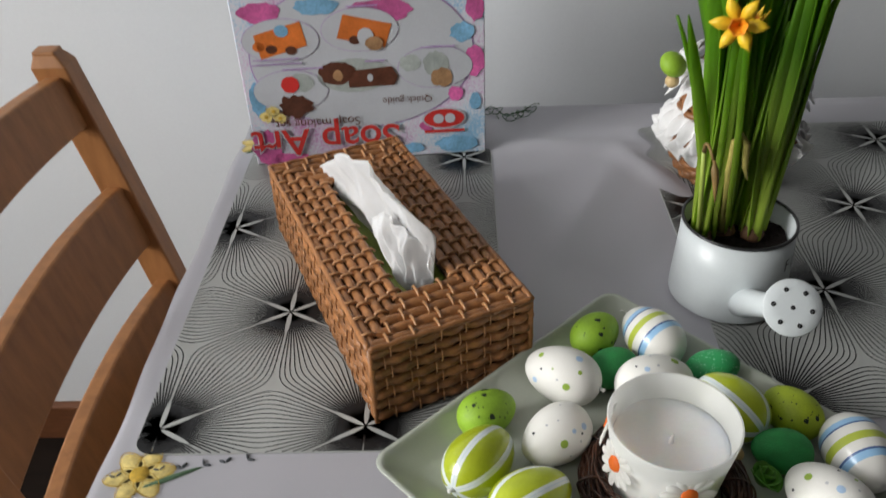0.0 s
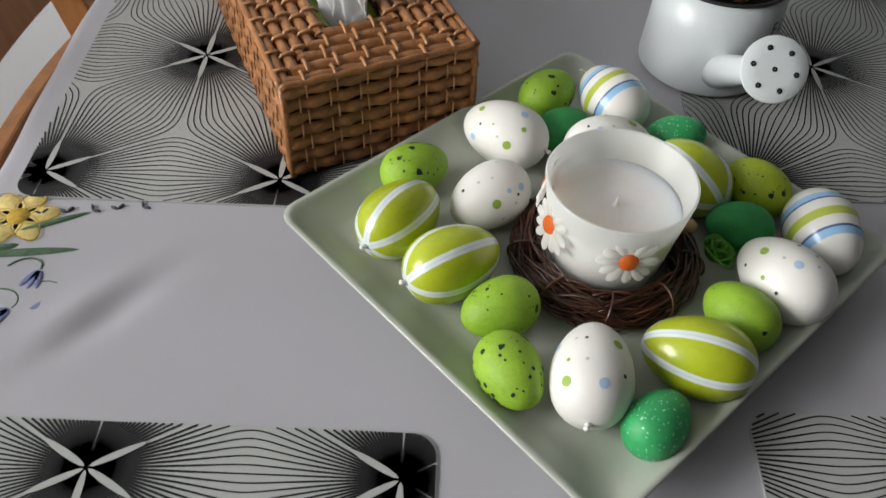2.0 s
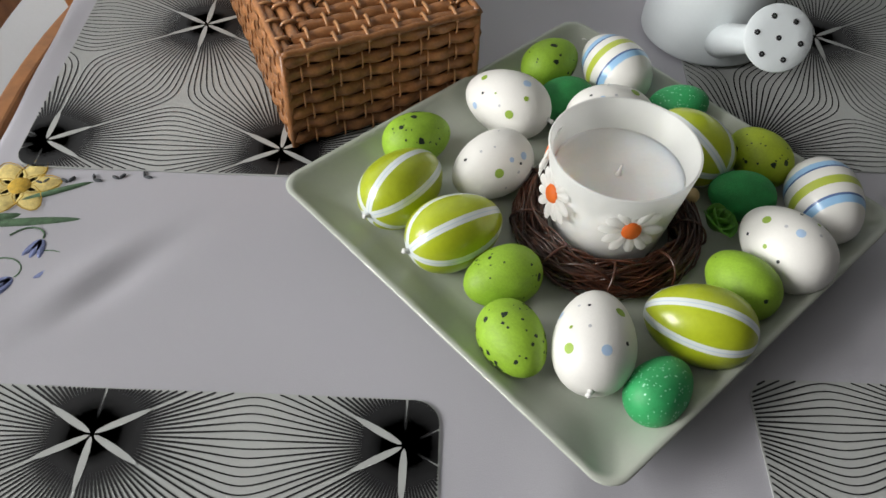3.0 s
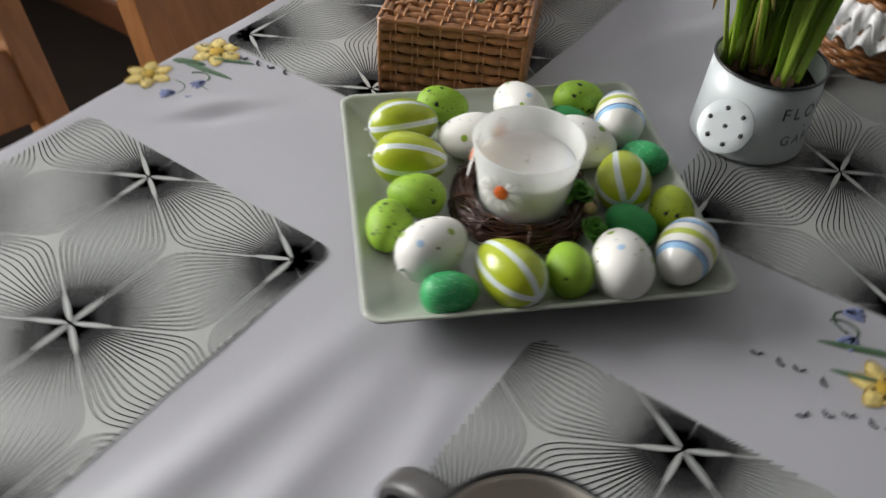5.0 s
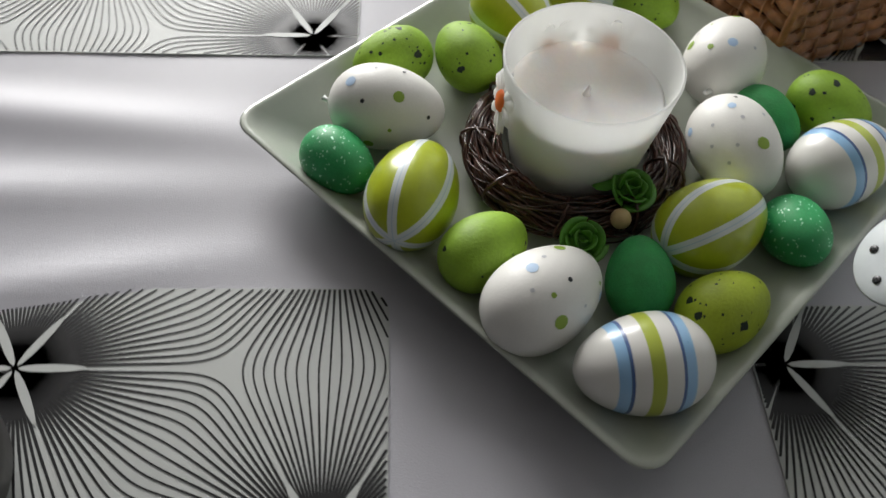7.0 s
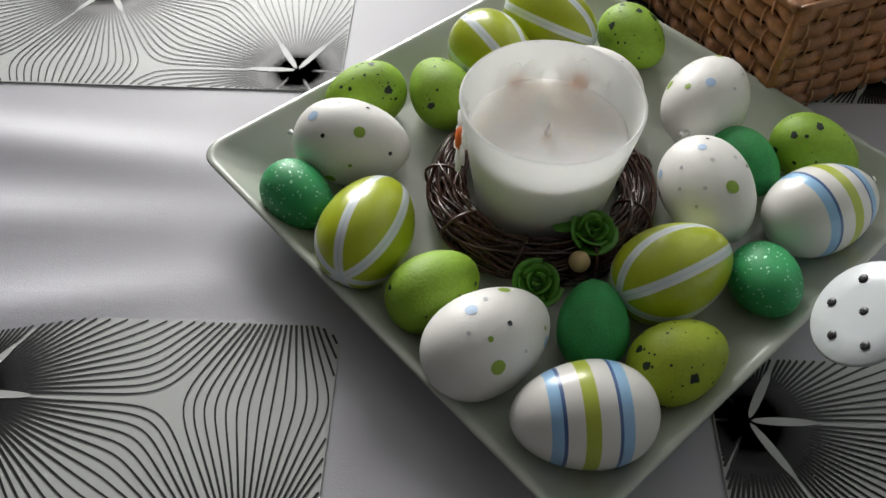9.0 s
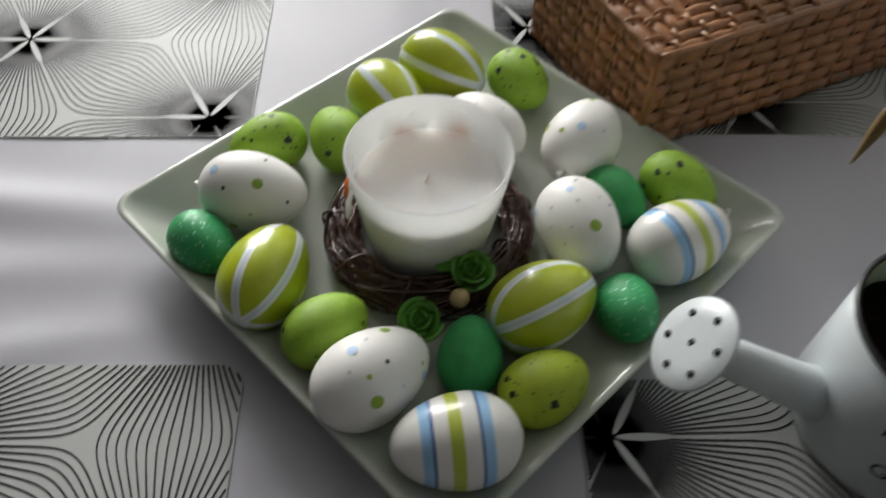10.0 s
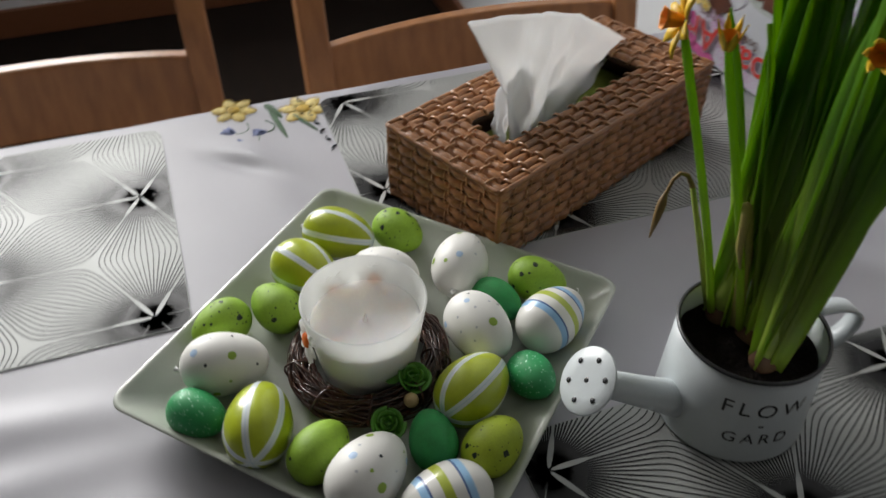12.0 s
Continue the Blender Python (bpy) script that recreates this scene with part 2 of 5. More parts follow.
thin(M_TISSUE, (0.92, 0.92, 0.92), 0.45)
M_PACK = surface("tissue_pack", (0.35, 0.45, 0.08), 0.4, vary=0.3, scale=40)
M_COFFEE = surface("black_coffee", (0.02, 0.009, 0.004), 0.06, vary=0.1, bump=0)
M_MUGIN = surface("cream_glaze", (0.62, 0.58, 0.52), 0.2, vary=0.04, coat=0.4)
M_MUGOUT = surface("grey_glaze", (0.05, 0.046, 0.044), 0.4, vary=0.2, coat=0.12)
M_THREAD_Y = surface("yellow_thread", (0.80, 0.62, 0.22), 0.7, vary=0.3, scale=200, bump=0.8, fine=1200, dist=0.0006)
M_THREAD_D = surface("gold_thread", (0.60, 0.38, 0.04), 0.7, vary=0.3, scale=200, bump=0.8, fine=1200)
M_THREAD_G = surface("green_thread", (0.09, 0.17, 0.09), 0.7, vary=0.3, scale=200)
M_THREAD_B = surface("blue_thread", (0.20, 0.24, 0.45), 0.7, vary=0.3, scale=200)
# Grey thread darkened so the stitches carry their own shadows in colour
M_THREAD_SHADED = surface("shaded_grey_thread", (0.07, 0.08, 0.09), 0.7, vary=0.05)
M_LACE = surface("white_lace", (0.82, 0.82, 0.82), 0.8, vary=0.05, bump=0.4)
M_CARD = surface("printed_card", (0.66, 0.68, 0.74), 0.4, vary=0.16, scale=16)
ramp = next(q for q in M_CARD.node_tree.nodes if q.bl_idname == "ShaderNodeValToRGB").color_ramp
ramp.elements[0].position, ramp.elements[0].color = 0.30, (0.55, 0.22, 0.48, 1)
ramp.elements[1].position, ramp.elements[1].color = 0.68, (0.28, 0.50, 0.70, 1)
for at, c in ((0.42, (0.66, 0.55, 0.70, 1)), (0.52, (0.70, 0.72, 0.78, 1))):
    ramp.elements.new(at).color = c


# ---------------------------------------------------------------- mesh helpers
def mesh_from(name, verts, faces, material, smooth=True):
    me = bpy.data.meshes.new(name)
    me.from_pydata([tuple(v) for v in verts], [], faces)
    me.materials.append(material)
    if smooth:
        me.polygons.foreach_set("use_smooth", [True] * len(me.polygons))
    me.update()
    return me


def link(name, me, parent=None, label="", m=None):
    ob = new(name, me)
    if m is not None:
        ob.matrix_basis = m
    if parent is not None:
        ob.parent = parent
    if label:
        ob["label"] = label
    return ob


def part(name, bm, material, parent=None, label="", smooth=True, m=None):
    me = bpy.data.meshes.new(name)
    bmesh.ops.recalc_face_normals(bm, faces=bm.faces)
    bm.to_mesh(me)
    bm.free()
    me.materials.append(material)
    if smooth:
        me.polygons.foreach_set("use_smooth", [True] * len(me.polygons))
    return link(name, me, parent, label, m)


def box_bm(x0, y0, z0, x1, y1, z1, bevel=0.0, seg=2):
    bm = bmesh.new()
    bmesh.ops.create_cube(bm, size=1.0)
    for v in bm.verts:
        v.co = Vector(((x0 + x1) / 2 + v.co.x * (x1 - x0), (y0 + y1) / 2 + v.co.y * (y1 - y0), (z0 + z1) / 2 + v.co.z * (z1 - z0)))
    if bevel:
        bmesh.ops.bevel(bm, geom=bm.edges[:], offset=bevel, segments=seg, affect="EDGES", profile=0.5)
    return bm


def lathe(profile, seg=48, close=False):
    """Verts and faces of a profile of (r, z) turned round z."""
    verts, faces = [], []
    for r, z in profile:
        for i in range(seg):
            a = 2 * math.pi * i / seg
            verts.append((r * math.cos(a), r * math.sin(a), z))
    n = len(profile)
    for j in range(n - 1 + (1 if close else 0)):
        for i in range(seg):
            a, b = j * seg + i, j * seg + (i + 1) % seg
            c, d = ((j + 1) % n) * seg + (i + 1) % seg, ((j + 1) % n) * seg + i
            faces.append((a, b, c, d))
    return verts, faces


def tube(points, radii, sides=6, closed=False):
    """Verts and faces of a tube along points."""
    pts = [Vector(p) for p in points]
    n = len(pts)
    if isinstance(radii, (int, float)):
        radii = [radii] * n
    verts, faces = [], []
    ref = Vector((0.31, 0.17, 0.93))
    for i, p in enumerate(pts):
        d = (pts[(i + 1) % n if closed else min(i + 1, n - 1)] - pts[(i - 1) % n if closed else max(i - 1, 0)]).normalized()
        u = d.cross(ref)
        if u.length < 1e-3:
            u = d.cross(Vector((1, 0, 0)))
        u.normalize()
        w = d.cross(u)
        for s in range(sides):
            a = 2 * math.pi * s / sides
            verts.append(p + (u * math.cos(a) + w * math.sin(a)) * radii[i])
    for i in range(n if closed else n - 1):
        for s in range(sides):
            a, b = i * sides + s, i * sides + (s + 1) % sides
            c, d = ((i + 1) % n) * sides + (s + 1) % sides, ((i + 1) % n) * sides + s
            faces.append((a, b, c, d))
    if not closed:
        faces.append(tuple(range(sides - 1, -1, -1)))
        faces.append(tuple((n - 1) * sides + s for s in range(sides)))
    return verts, faces


def joined(pieces):
    verts, faces = [], []
    for v, f in pieces:
        o = len(verts)
        verts += list(v)
        faces += [tuple(i + o for i in q) for q in f]
    return verts, faces


def thing(name, label, category, m, group="", kind=""):
    ob = new(name)
    ob.matrix_basis = m
    return tagged(ob, label, category, group, kind)


# ---------------------------------------------------------------- room
NORTH, SOUTH, EAST = 1.09, -4.2, 4.2


def slab(name, x0, y0, z0, x1, y1, z1, material, label, category):
    return tagged(part(name, box_bm(x0, y0, z0, x1, y1, z1), material, smooth=False), label, category, kind="structure")


slab("floor", WIN_X - 0.3, SOUTH - 0.2, -0.1, EAST + 0.2, NORTH + 0.2, 0.0, M_FLOOR, "very dark brown wooden floor", "floor")
slab("ceiling", WIN_X - 0.3, SOUTH - 0.2, 2.7, EAST + 0.2, NORTH + 0.2, 2.8, M_CEIL, "unseen ceiling darkened to cut bounced light", "ceiling")
slab("wall_north", WIN_X - 0.3, NORTH, 0.0, EAST + 0.2, NORTH + 0.15, 2.7, M_WALL, "smooth pale grey-white painted wall", "wall")
# unseen walls, dark only to keep bounced light down
slab("wall_south", WIN_X - 0.3, SOUTH - 0.15, 0.0, EAST + 0.2, SOUTH, 2.7, M_DIM_WALL, "unseen wall darkened to cut bounced light", "wall")
slab("wall_east", EAST, SOUTH, 0.0, EAST + 0.15, NORTH, 2.7, M_DIM_WALL, "unseen wall darkened to cut bounced light", "wall")


def window_wall():
    """West wall with one opening, in four blocks of one mesh."""
    bm = bmesh.new()
    for b in ((SOUTH, WIN_Y0, 0, 2.7), (WIN_Y1, NORTH, 0, 2.7), (WIN_Y0, WIN_Y1, 0, WIN_Z0), (WIN_Y0, WIN_Y1, WIN_Z1, 2.7)):
        q = box_bm(WIN_X - 0.25, b[0], b[2], WIN_X, b[1], b[3])
        me = bpy.data.meshes.new("tmp")
        q.to_mesh(me)
        q.free()
        bm.from_mesh(me)
        bpy.data.meshes.remove(me)
    tagged(part("wall_west", bm, M_WALL, smooth=False), "pale painted wall with a window opening", "wall", kind="structure")


window_wall()
win = thing("window_1", "white framed casement window letting in daylight", "window", pose(WIN_X - 0.06, 0, 0), kind="structure")
for y0, y1, z0, z1 in ((WIN_Y0, WIN_Y1, WIN_Z0, WIN_Z0 + 0.05), (WIN_Y0, WIN_Y1, WIN_Z1 - 0.05, WIN_Z1), (WIN_Y0, WIN_Y0 + 0.05, WIN_Z0 + 0.05, WIN_Z1 - 0.05),
                       (WIN_Y1 - 0.05, WIN_Y1, WIN_Z0 + 0.05, WIN_Z1 - 0.05), ((WIN_Y0 + WIN_Y1) / 2 - 0.03, (WIN_Y0 + WIN_Y1) / 2 + 0.03, WIN_Z0 + 0.05, WIN_Z1 - 0.05)):
    part("window_frame", box_bm(-0.03, y0, z0, 0.03, y1, z1, 0.004), M_RIBBON, win, smooth=False)
part("window_sill", box_bm(0.03, WIN_Y0 - 0.04, WIN_Z0 - 0.03, 0.2, WIN_Y1 + 0.04, WIN_Z0 - 0.004, 0.004), M_RIBBON, win, smooth=False)

tagged(part("baseboard", box_bm(WIN_X, NORTH - 0.018, 0.0, EAST, NORTH, 0.085, 0.004), M_BASE, smooth=False), "reddish brown wooden baseboard along the wall", "baseboard", kind="structure")

# West run is assumed, added to keep the shaded wall foot dark
tagged(part("baseboard", box_bm(WIN_X, SOUTH, 0.0, WIN_X + 0.018, NORTH - 0.02, 0.085, 0.004), M_BASE, smooth=False), "reddish brown wooden baseboard along the wall", "baseboard", kind="structure")

# ---------------------------------------------------------------- table and cloth
X0, X1, Y0, Y1 = -0.218, 0.60, -0.32, 0.90
table = thing("dining_table", "wooden dining table hidden under a white cloth", "table", pose((X0 + X1) / 2, (Y0 + Y1) / 2, 0))
hx, hy = (X1 - X0) / 2, (Y1 - Y0) / 2
part("tabletop", box_bm(-hx, -hy, T - 0.035, hx, hy, T - 0.001, 0.006), M_TABLE, table, smooth=False)
for sx in (-1, 1):
    for sy in (-1, 1):
        part("leg", box_bm(sx * (hx - 0.05) - 0.03, sy * (hy - 0.05) - 0.03, 0, sx * (hx - 0.05) + 0.03, sy * (hy - 0.05) + 0.03, T - 0.035, 0.006), M_TABLE, table, smooth=False)

# soft folds of the cloth: x, y of the middle, half length, half width, height, direction in degrees
FOLDS = [(0.10, 0.05, 0.16, 0.016, 0.0045, 84), (0.155, 0.02, 0.15, 0.014, 0.004, 92), (0.205, 0.10, 0.10, 0.012, 0.003, 100),
         (-0.125, 0.296, 0.040, 0.008, -0.0042, 48), (-0.137, 0.303, 0.045, 0.010, 0.0030, 48), (0.14, 0.68, 0.16, 0.018, 0.004, 62), (0.12, 0.805, 0.09, 0.014, 0.006, -6), (0.215, 0.745, 0.06, 0.012, 0.006, -62), (-0.10, 0.315, 0.10, 0.02, 0.0015, 10)]


def fold(x, y):
    h = 0.0
    for cx, cy, hl, hw, a, deg in FOLDS:
        c, s = math.cos(radians(deg)), math.sin(radians(deg))
        u, v = (x - cx) * c + (y - cy) * s, -(x - cx) * s + (y - cy) * c
        h += a * math.exp(-(u / hl) ** 2 * 1.5 - (v / hw) ** 2)
    return h


def cloth_mesh():
    drop, step, lift = 0.20, 0.006, 0.0025
    xs = np.arange(X0 - drop, X1 + drop + 1e-6, step)
    ys = np.arange(Y0 - drop, Y1 + drop + 1e-6, step)
    verts, faces = [], []
    for y in ys:
        for x in xs:
            dx = max(X0 - x, 0, x - X1)
            dy = max(Y0 - y, 0, y - Y1)
            d = max(dx, dy)
            px, py = min(max(x, X0), X1), min(max(y, Y0), Y1)
            z = T + lift
            if d > 0:
                wave = 0.010 * (math.sin(px * 31 + py * 27) + 0.6 * math.sin(px * 67 + py * 59 + 1)) * min(1, d / 0.12)
                r = 0.012
                ang = min(d / r, math.pi / 2)
                out, down = r * math.sin(ang), r * (1 - math.cos(ang)) + max(0, d - r * math.pi / 2)
                out += wave + 0.006 * min(1, d / 0.1)
                if dx >= dy:
                    px += (out if x > X1 else -out)
                if dy >= dx:
                    py += (out if y > Y1 else -out)
                z -= down
            else:
                e = min(x - X0, X1 - x, y - Y0, Y1 - y)
                z += fold(x, y) + 0.0006 * noise.noise(Vector((x * 14, y * 14, 0))) - 0.002 * max(0, 1 - e / 0.012) ** 2
            verts.append((px, py, z))
    nx = len(xs)
    for j in range(len(ys) - 1):
        for i in range(nx - 1):
            a = j * nx + i
            faces.append((a, a + 1, a + nx + 1, a + nx))
    return verts, faces


cloth = thing("tablecloth", "white embroidered tablecloth with soft folds on the table", "tablecloth", pose(0, 0, 0))
link("cloth", mesh_from("cloth", *cloth_mesh(), M_CLOTH), cloth)


def polygon_patch(points, z0, z1):
    """A raised flat patch with a slightly domed top."""
    n = len(points)
    c = (sum(p[0] for p in points) / n, sum(p[1] for p in points) / n)
    verts = [(x, y, z0) for x, y in points] + [(c[0] + (x - c[0]) * 0.8, c[1] + (y - c[1]) * 0.8, z1) for x, y in points] + [(*c, z1)]
    faces = [(i, (i + 1) % n, n + (i + 1) % n, n + i) for i in range(n)] + [(n + i, n + (i + 1) % n, 2 * n) for i in range(n)]
    return verts, faces


def petal_outline(x, y, ang, length, width, tip=0.5):
    pts = []
    for k in range(12):
        a = 2 * math.pi * k / 12
        u = 0.5 + 0.5 * math.cos(a)
        v = math.sin(a) * width * 0.5 * (1 - 0.35 * (u - 0.5) * tip * 2)
        c, s = math.cos(ang), math.sin(ang)
        pts.append((x + u * length * c - v * s, y + u * length * s + v * c))
    return pts


def embroidery(cx, cy, turn, flowers, bells, leaves):
    """One embroidered posy; places are given about its middle."""
    z = T + 0.0022

    def put(x, y):
        c, s = math.cos(radians(turn)), math.sin(radians(turn))
        return cx + x * c - y * s, cy + x * s + y * c

    for fx, fy, size in flowers:
        px, py = put(fx, fy)
        for k in range(6):
            a = radians(turn) + k * math.pi / 3 + 0.2
            link("embroidered_petal", mesh_from("embroidered_petal", *polygon_patch(petal_outline(px, py, a, size, size * 0.62), z, z + 0.0013), M_THREAD_Y), cloth)
            link("petal_outline", mesh_from("petal_outline", *tube([(x, y, z + 0.0012) for x, y in petal_outline(px, py, a, size, size * 0.62)], 0.00032, 5, True), M_THREAD_D), cloth)
        ring = [(px + 0.3 * size * math.cos(a), py + 0.3 * size * math.sin(a)) for a in np.linspace(0, 2 * math.pi, 14, endpoint=False)]
        link("embroidered_trumpet", mesh_from("embroidered_trumpet", *polygon_patch(ring, z + 0.0008, z + 0.0022), M_THREAD_D), cloth)
    for x0, y0, x1, y1, w in leaves:
        p, q = put(x0, y0), put(x1, y1)
        a = math.atan2(q[1] - p[1], q[0] - p[0])
        link("embroidered_leaf", mesh_from("embroidered_leaf", *polygon_patch(petal_outline(*p, a, math.dist(p, q), w), z, z + 0.0014), M_THREAD_G), cloth)
    for x, y, ang in bells:
        px, py = put(x, y)
        for k in (-0.35, 0, 0.35):
            link("embroidered_bell", mesh_from("embroidered_bell", *polygon_patch(petal_outline(px, py, radians(turn + ang) + k, 0.016, 0.005), z, z + 0.0013), M_THREAD_B), cloth)
        st = [put(x + 0.012 * t * math.cos(radians(ang + 180 + 60 * t)), y + 0.012 * t * math.sin(radians(ang + 180 + 60 * t))) for t in np.linspace(0, 1.6, 8)]
        link("embroidered_stem", mesh_from("embroidered_stem", *tube([(*p, z + 0.0006) for p in st], 0.0006, 5), M_THREAD_G), cloth)


embroidery(-0.200, 0.332, 0, [(0.003, 0.033, 0.024), (-0.016, -0.030, 0.022)], [(0.030, -0.006, 260), (0.046, -0.026, 235), (0.024, -0.034, 225)], [(-0.012, 0.002, 0.048, 0.010, 0.006), (0.004, 0.020, 0.045, 0.040, 0.004), (-0.02, 0.0, 0.012, 0.012, 0.008)])
embroidery(0.403, 0.345, 0, [(0.0, 0.0, 0.022), (0.014, 0.046, 0.020)], [(-0.026, 0.032, 250), (-0.040, 0.049, 20)], [(0.008, 0.034, -0.048, 0.013, 0.006), (0.0, 0.004, -0.034, -0.006, 0.005)])
embroidery(-0.205, 0.825, 30, [(0.0, 0.0, 0.022)], [(0.03, -0.02, 250)], [(-0.02, -0.01, 0.04, -0.012, 0.006)])


def stitches(points):
    """A broken line of short raised stitches, coloured dark to include their shadows."""
    for (xa, ya), (xb, yb) in zip(points[:-1], points[1:]):
        n = max(1, int(math.dist((xa, ya), (xb, yb)) / 0.012))
        for k in range(n):
            t = (k + 0.2) / n
            x, y = xa + (xb - xa) * t, ya + (yb - ya) * t
            a = math.atan2(yb - ya, xb - xa) + 0.5 * (-1) ** k
            link("stitch", STITCH, cloth, m=pose(x, y, T + 0.003, 0, 0, math.degrees(a)))


STITCH = mesh_from("stitch", *joined([polygon_patch(petal_outline(0, 0, a, 0.0052, 0.0017), -0.001, 0.0010) for a in (0.3, 2.2)]), M_THREAD_SHADED)
stitches([(-0.215, 0.362), (-0.173, 0.370), (-0.115, 0.378)])
stitches([(0.326, 0.322), (0.352, 0.326), (0.380, 0.325)])
stitches([(0.366, 0.292), (0.388, 0.309), (0.412, 0.314), (0.440, 0.318)])

# ---------------------------------------------------------------- placemats
MAT_Z = 0.7535


def rounded_rect(x0, y0, x1, y1, r, seg=6):
    pts = []
    for cx, cy, a0 in ((x1 - r, y1 - r, 0), (x0 + r, y1 - r, 90), (x0 + r, y0 + r, 180), (x1 - r, y0 + r, 270)):
        for k in range(seg + 1):
            a = radians(a0 + 90 * k / seg)
            pts.append((cx + r * math.cos(a), cy + r * math.sin(a)))
    return pts


def placemat(x0, y0, x1, y1, star, pitch, label):
    """A thin printed sheet; star: one star's place, pitch: their spacing."""
    ob = thing("placemat", label, "placemat", pose(0, 0, MAT_Z), "placemats on the table")
    R = 0.013
    outline = rounded_rect(x0, y0, x1, y1, R)
    n = len(outline)
    verts = [(x, y, -0.0012) for x, y in outline] + [(x, y, 0) for x, y in outline]
    faces = [tuple(range(n, 2 * n)), tuple(range(n - 1, -1, -1))] + [(i, (i + 1) % n, n + (i + 1) % n, n + i) for i in range(n)]
    link("sheet", mesh_from("sheet", verts, faces, M_MAT, False), ob)

    def inside(x, y, e=0.0006):
        if not (x0 + e < x < x1 - e and y0 + e < y < y1 - e):
            return False
        qx, qy = max(x0 + R - x, 0, x - x1 + R), max(y0 + R - y, 0, y - y1 + R)
        return qx * qx + qy * qy < (R - e) ** 2 or qx == 0 or qy == 0

    row = pitch * math.sqrt(3) / 2
    stars = []
    for j in range(-8, 9):
        for i in range(-8, 9):
            x, y = star[0] + pitch * (i + 0.5 * (j % 2)), star[1] + row * j
            if x0 - pitch < x < x1 + pitch and y0 - pitch < y < y1 + pitch:
                stars.append((x, y))
    verts, faces = [], []
    N, SEG = 8, 22
    for sx, sy in stars:
        for k in range(3):
            a = k * math.pi / 3
            ca, sa = math.cos(a), math.sin(a)
            for q in range(-N, N + 1):
                phi = radians(26.0) * q / N
                c = 0.74 * pitch
                bx, by = c * math.cos(phi), c * math.sin(phi)
                pts = []
                for g in range(SEG + 1):
                    t = g / SEG
                    u = 3 * (1 - t) ** 2 * t * bx + 3 * (1 - t) * t * t * (pitch - bx) + t ** 3 * pitch
                    v = 3 * (1 - t) * t * by
                    pts.append((sx + u * ca - v * sa, sy + u * sa + v * ca))
                last = None
                for g in range(SEG):
                    p, r = pts[g], pts[g + 1]
                    ip, ir = inside(*p), inside(*r)
                    if not ip and not ir:
                        last = None
                        continue
                    if ip != ir:
                        good, bad = (p, r) if ip else (r, p)
                        for _ in range(8):
                            mid = ((good[0] + bad[0]) / 2, (good[1] + bad[1]) / 2)
                            good, bad = (mid, bad) if inside(*mid) else (good, mid)
                        p, r = (p, good) if ip else (good, r)
                        if not ip:
                            last = None
                    dx, dy = r[0] - p[0], r[1] - p[1]
                    d = math.hypot(dx, dy) or 1
                    half = 0.00036 + 0.00036 * abs(2 * g / SEG - 1) ** 2
                    nx, ny = -dy / d * half, dx / d * half
                    if last is None:
                        verts += [(p[0] + nx, p[1] + ny, 0), (p[0] - nx, p[1] - ny, 0)]
                        last = len(verts) - 2
                    verts += [(r[0] + nx, r[1] + ny, 0), (r[0] - nx, r[1] - ny, 0)]
                    b = len(verts) - 2
                    faces.append((last, last + 1, b + 1, b))
                    last = b
    PL = link("line_print", mesh_from("line_print", verts, faces, M_INK, False), ob, "thin curved black printed lines", pose(0, 0, 0.00025))
    tagged(PL, kind="stuff")
    verts, faces = [], []
    for sx, sy in stars:
        for k in range(6):
            a = radians(30 + 60 * k)
            out = petal_outline(sx + 0.0012 * math.cos(a), sy + 0.0012 * math.sin(a), a, 0.0275, 0.0037, 0.3)
            if all(inside(*p) for p in out):
                o = len(verts)
                verts += [(x, y, 0) for x, y in out]
                faces.append(tuple(range(o, o + len(out))))
    PS = link("star_print", mesh_from("star_print", verts, faces, M_PETALINK, False), ob, "pale six-rayed printed stars", pose(0, 0, 0.0005))
    tagged(PS, kind="stuff")
    return ob


PITCH = 0.1455
placemat(-0.208, 0.3815, 0.053, 0.822, (-0.049, 0.404), PITCH, "silver-grey placemat with black star pattern under a woven box")
placemat(-0.207, -0.208, 0.055, 0.233, (0.0385, 0.208), PITCH, "bare silver-grey placemat with black star line pattern")
placemat(0.216, 0.405, 0.515, 0.840, (0.2455, 0.4185), PITCH, "silver-grey placemat with black star pattern under a watering can")
placemat(0.207, -0.188, 0.480, 0.252, (0.3185, 0.228), PITCH, "silver-grey placemat with black star pattern under a mug")

# ---------------------------------------------------------------- plate
PLATE_C, PLATE_ROT = (0.1320, 0.3490), -46.5


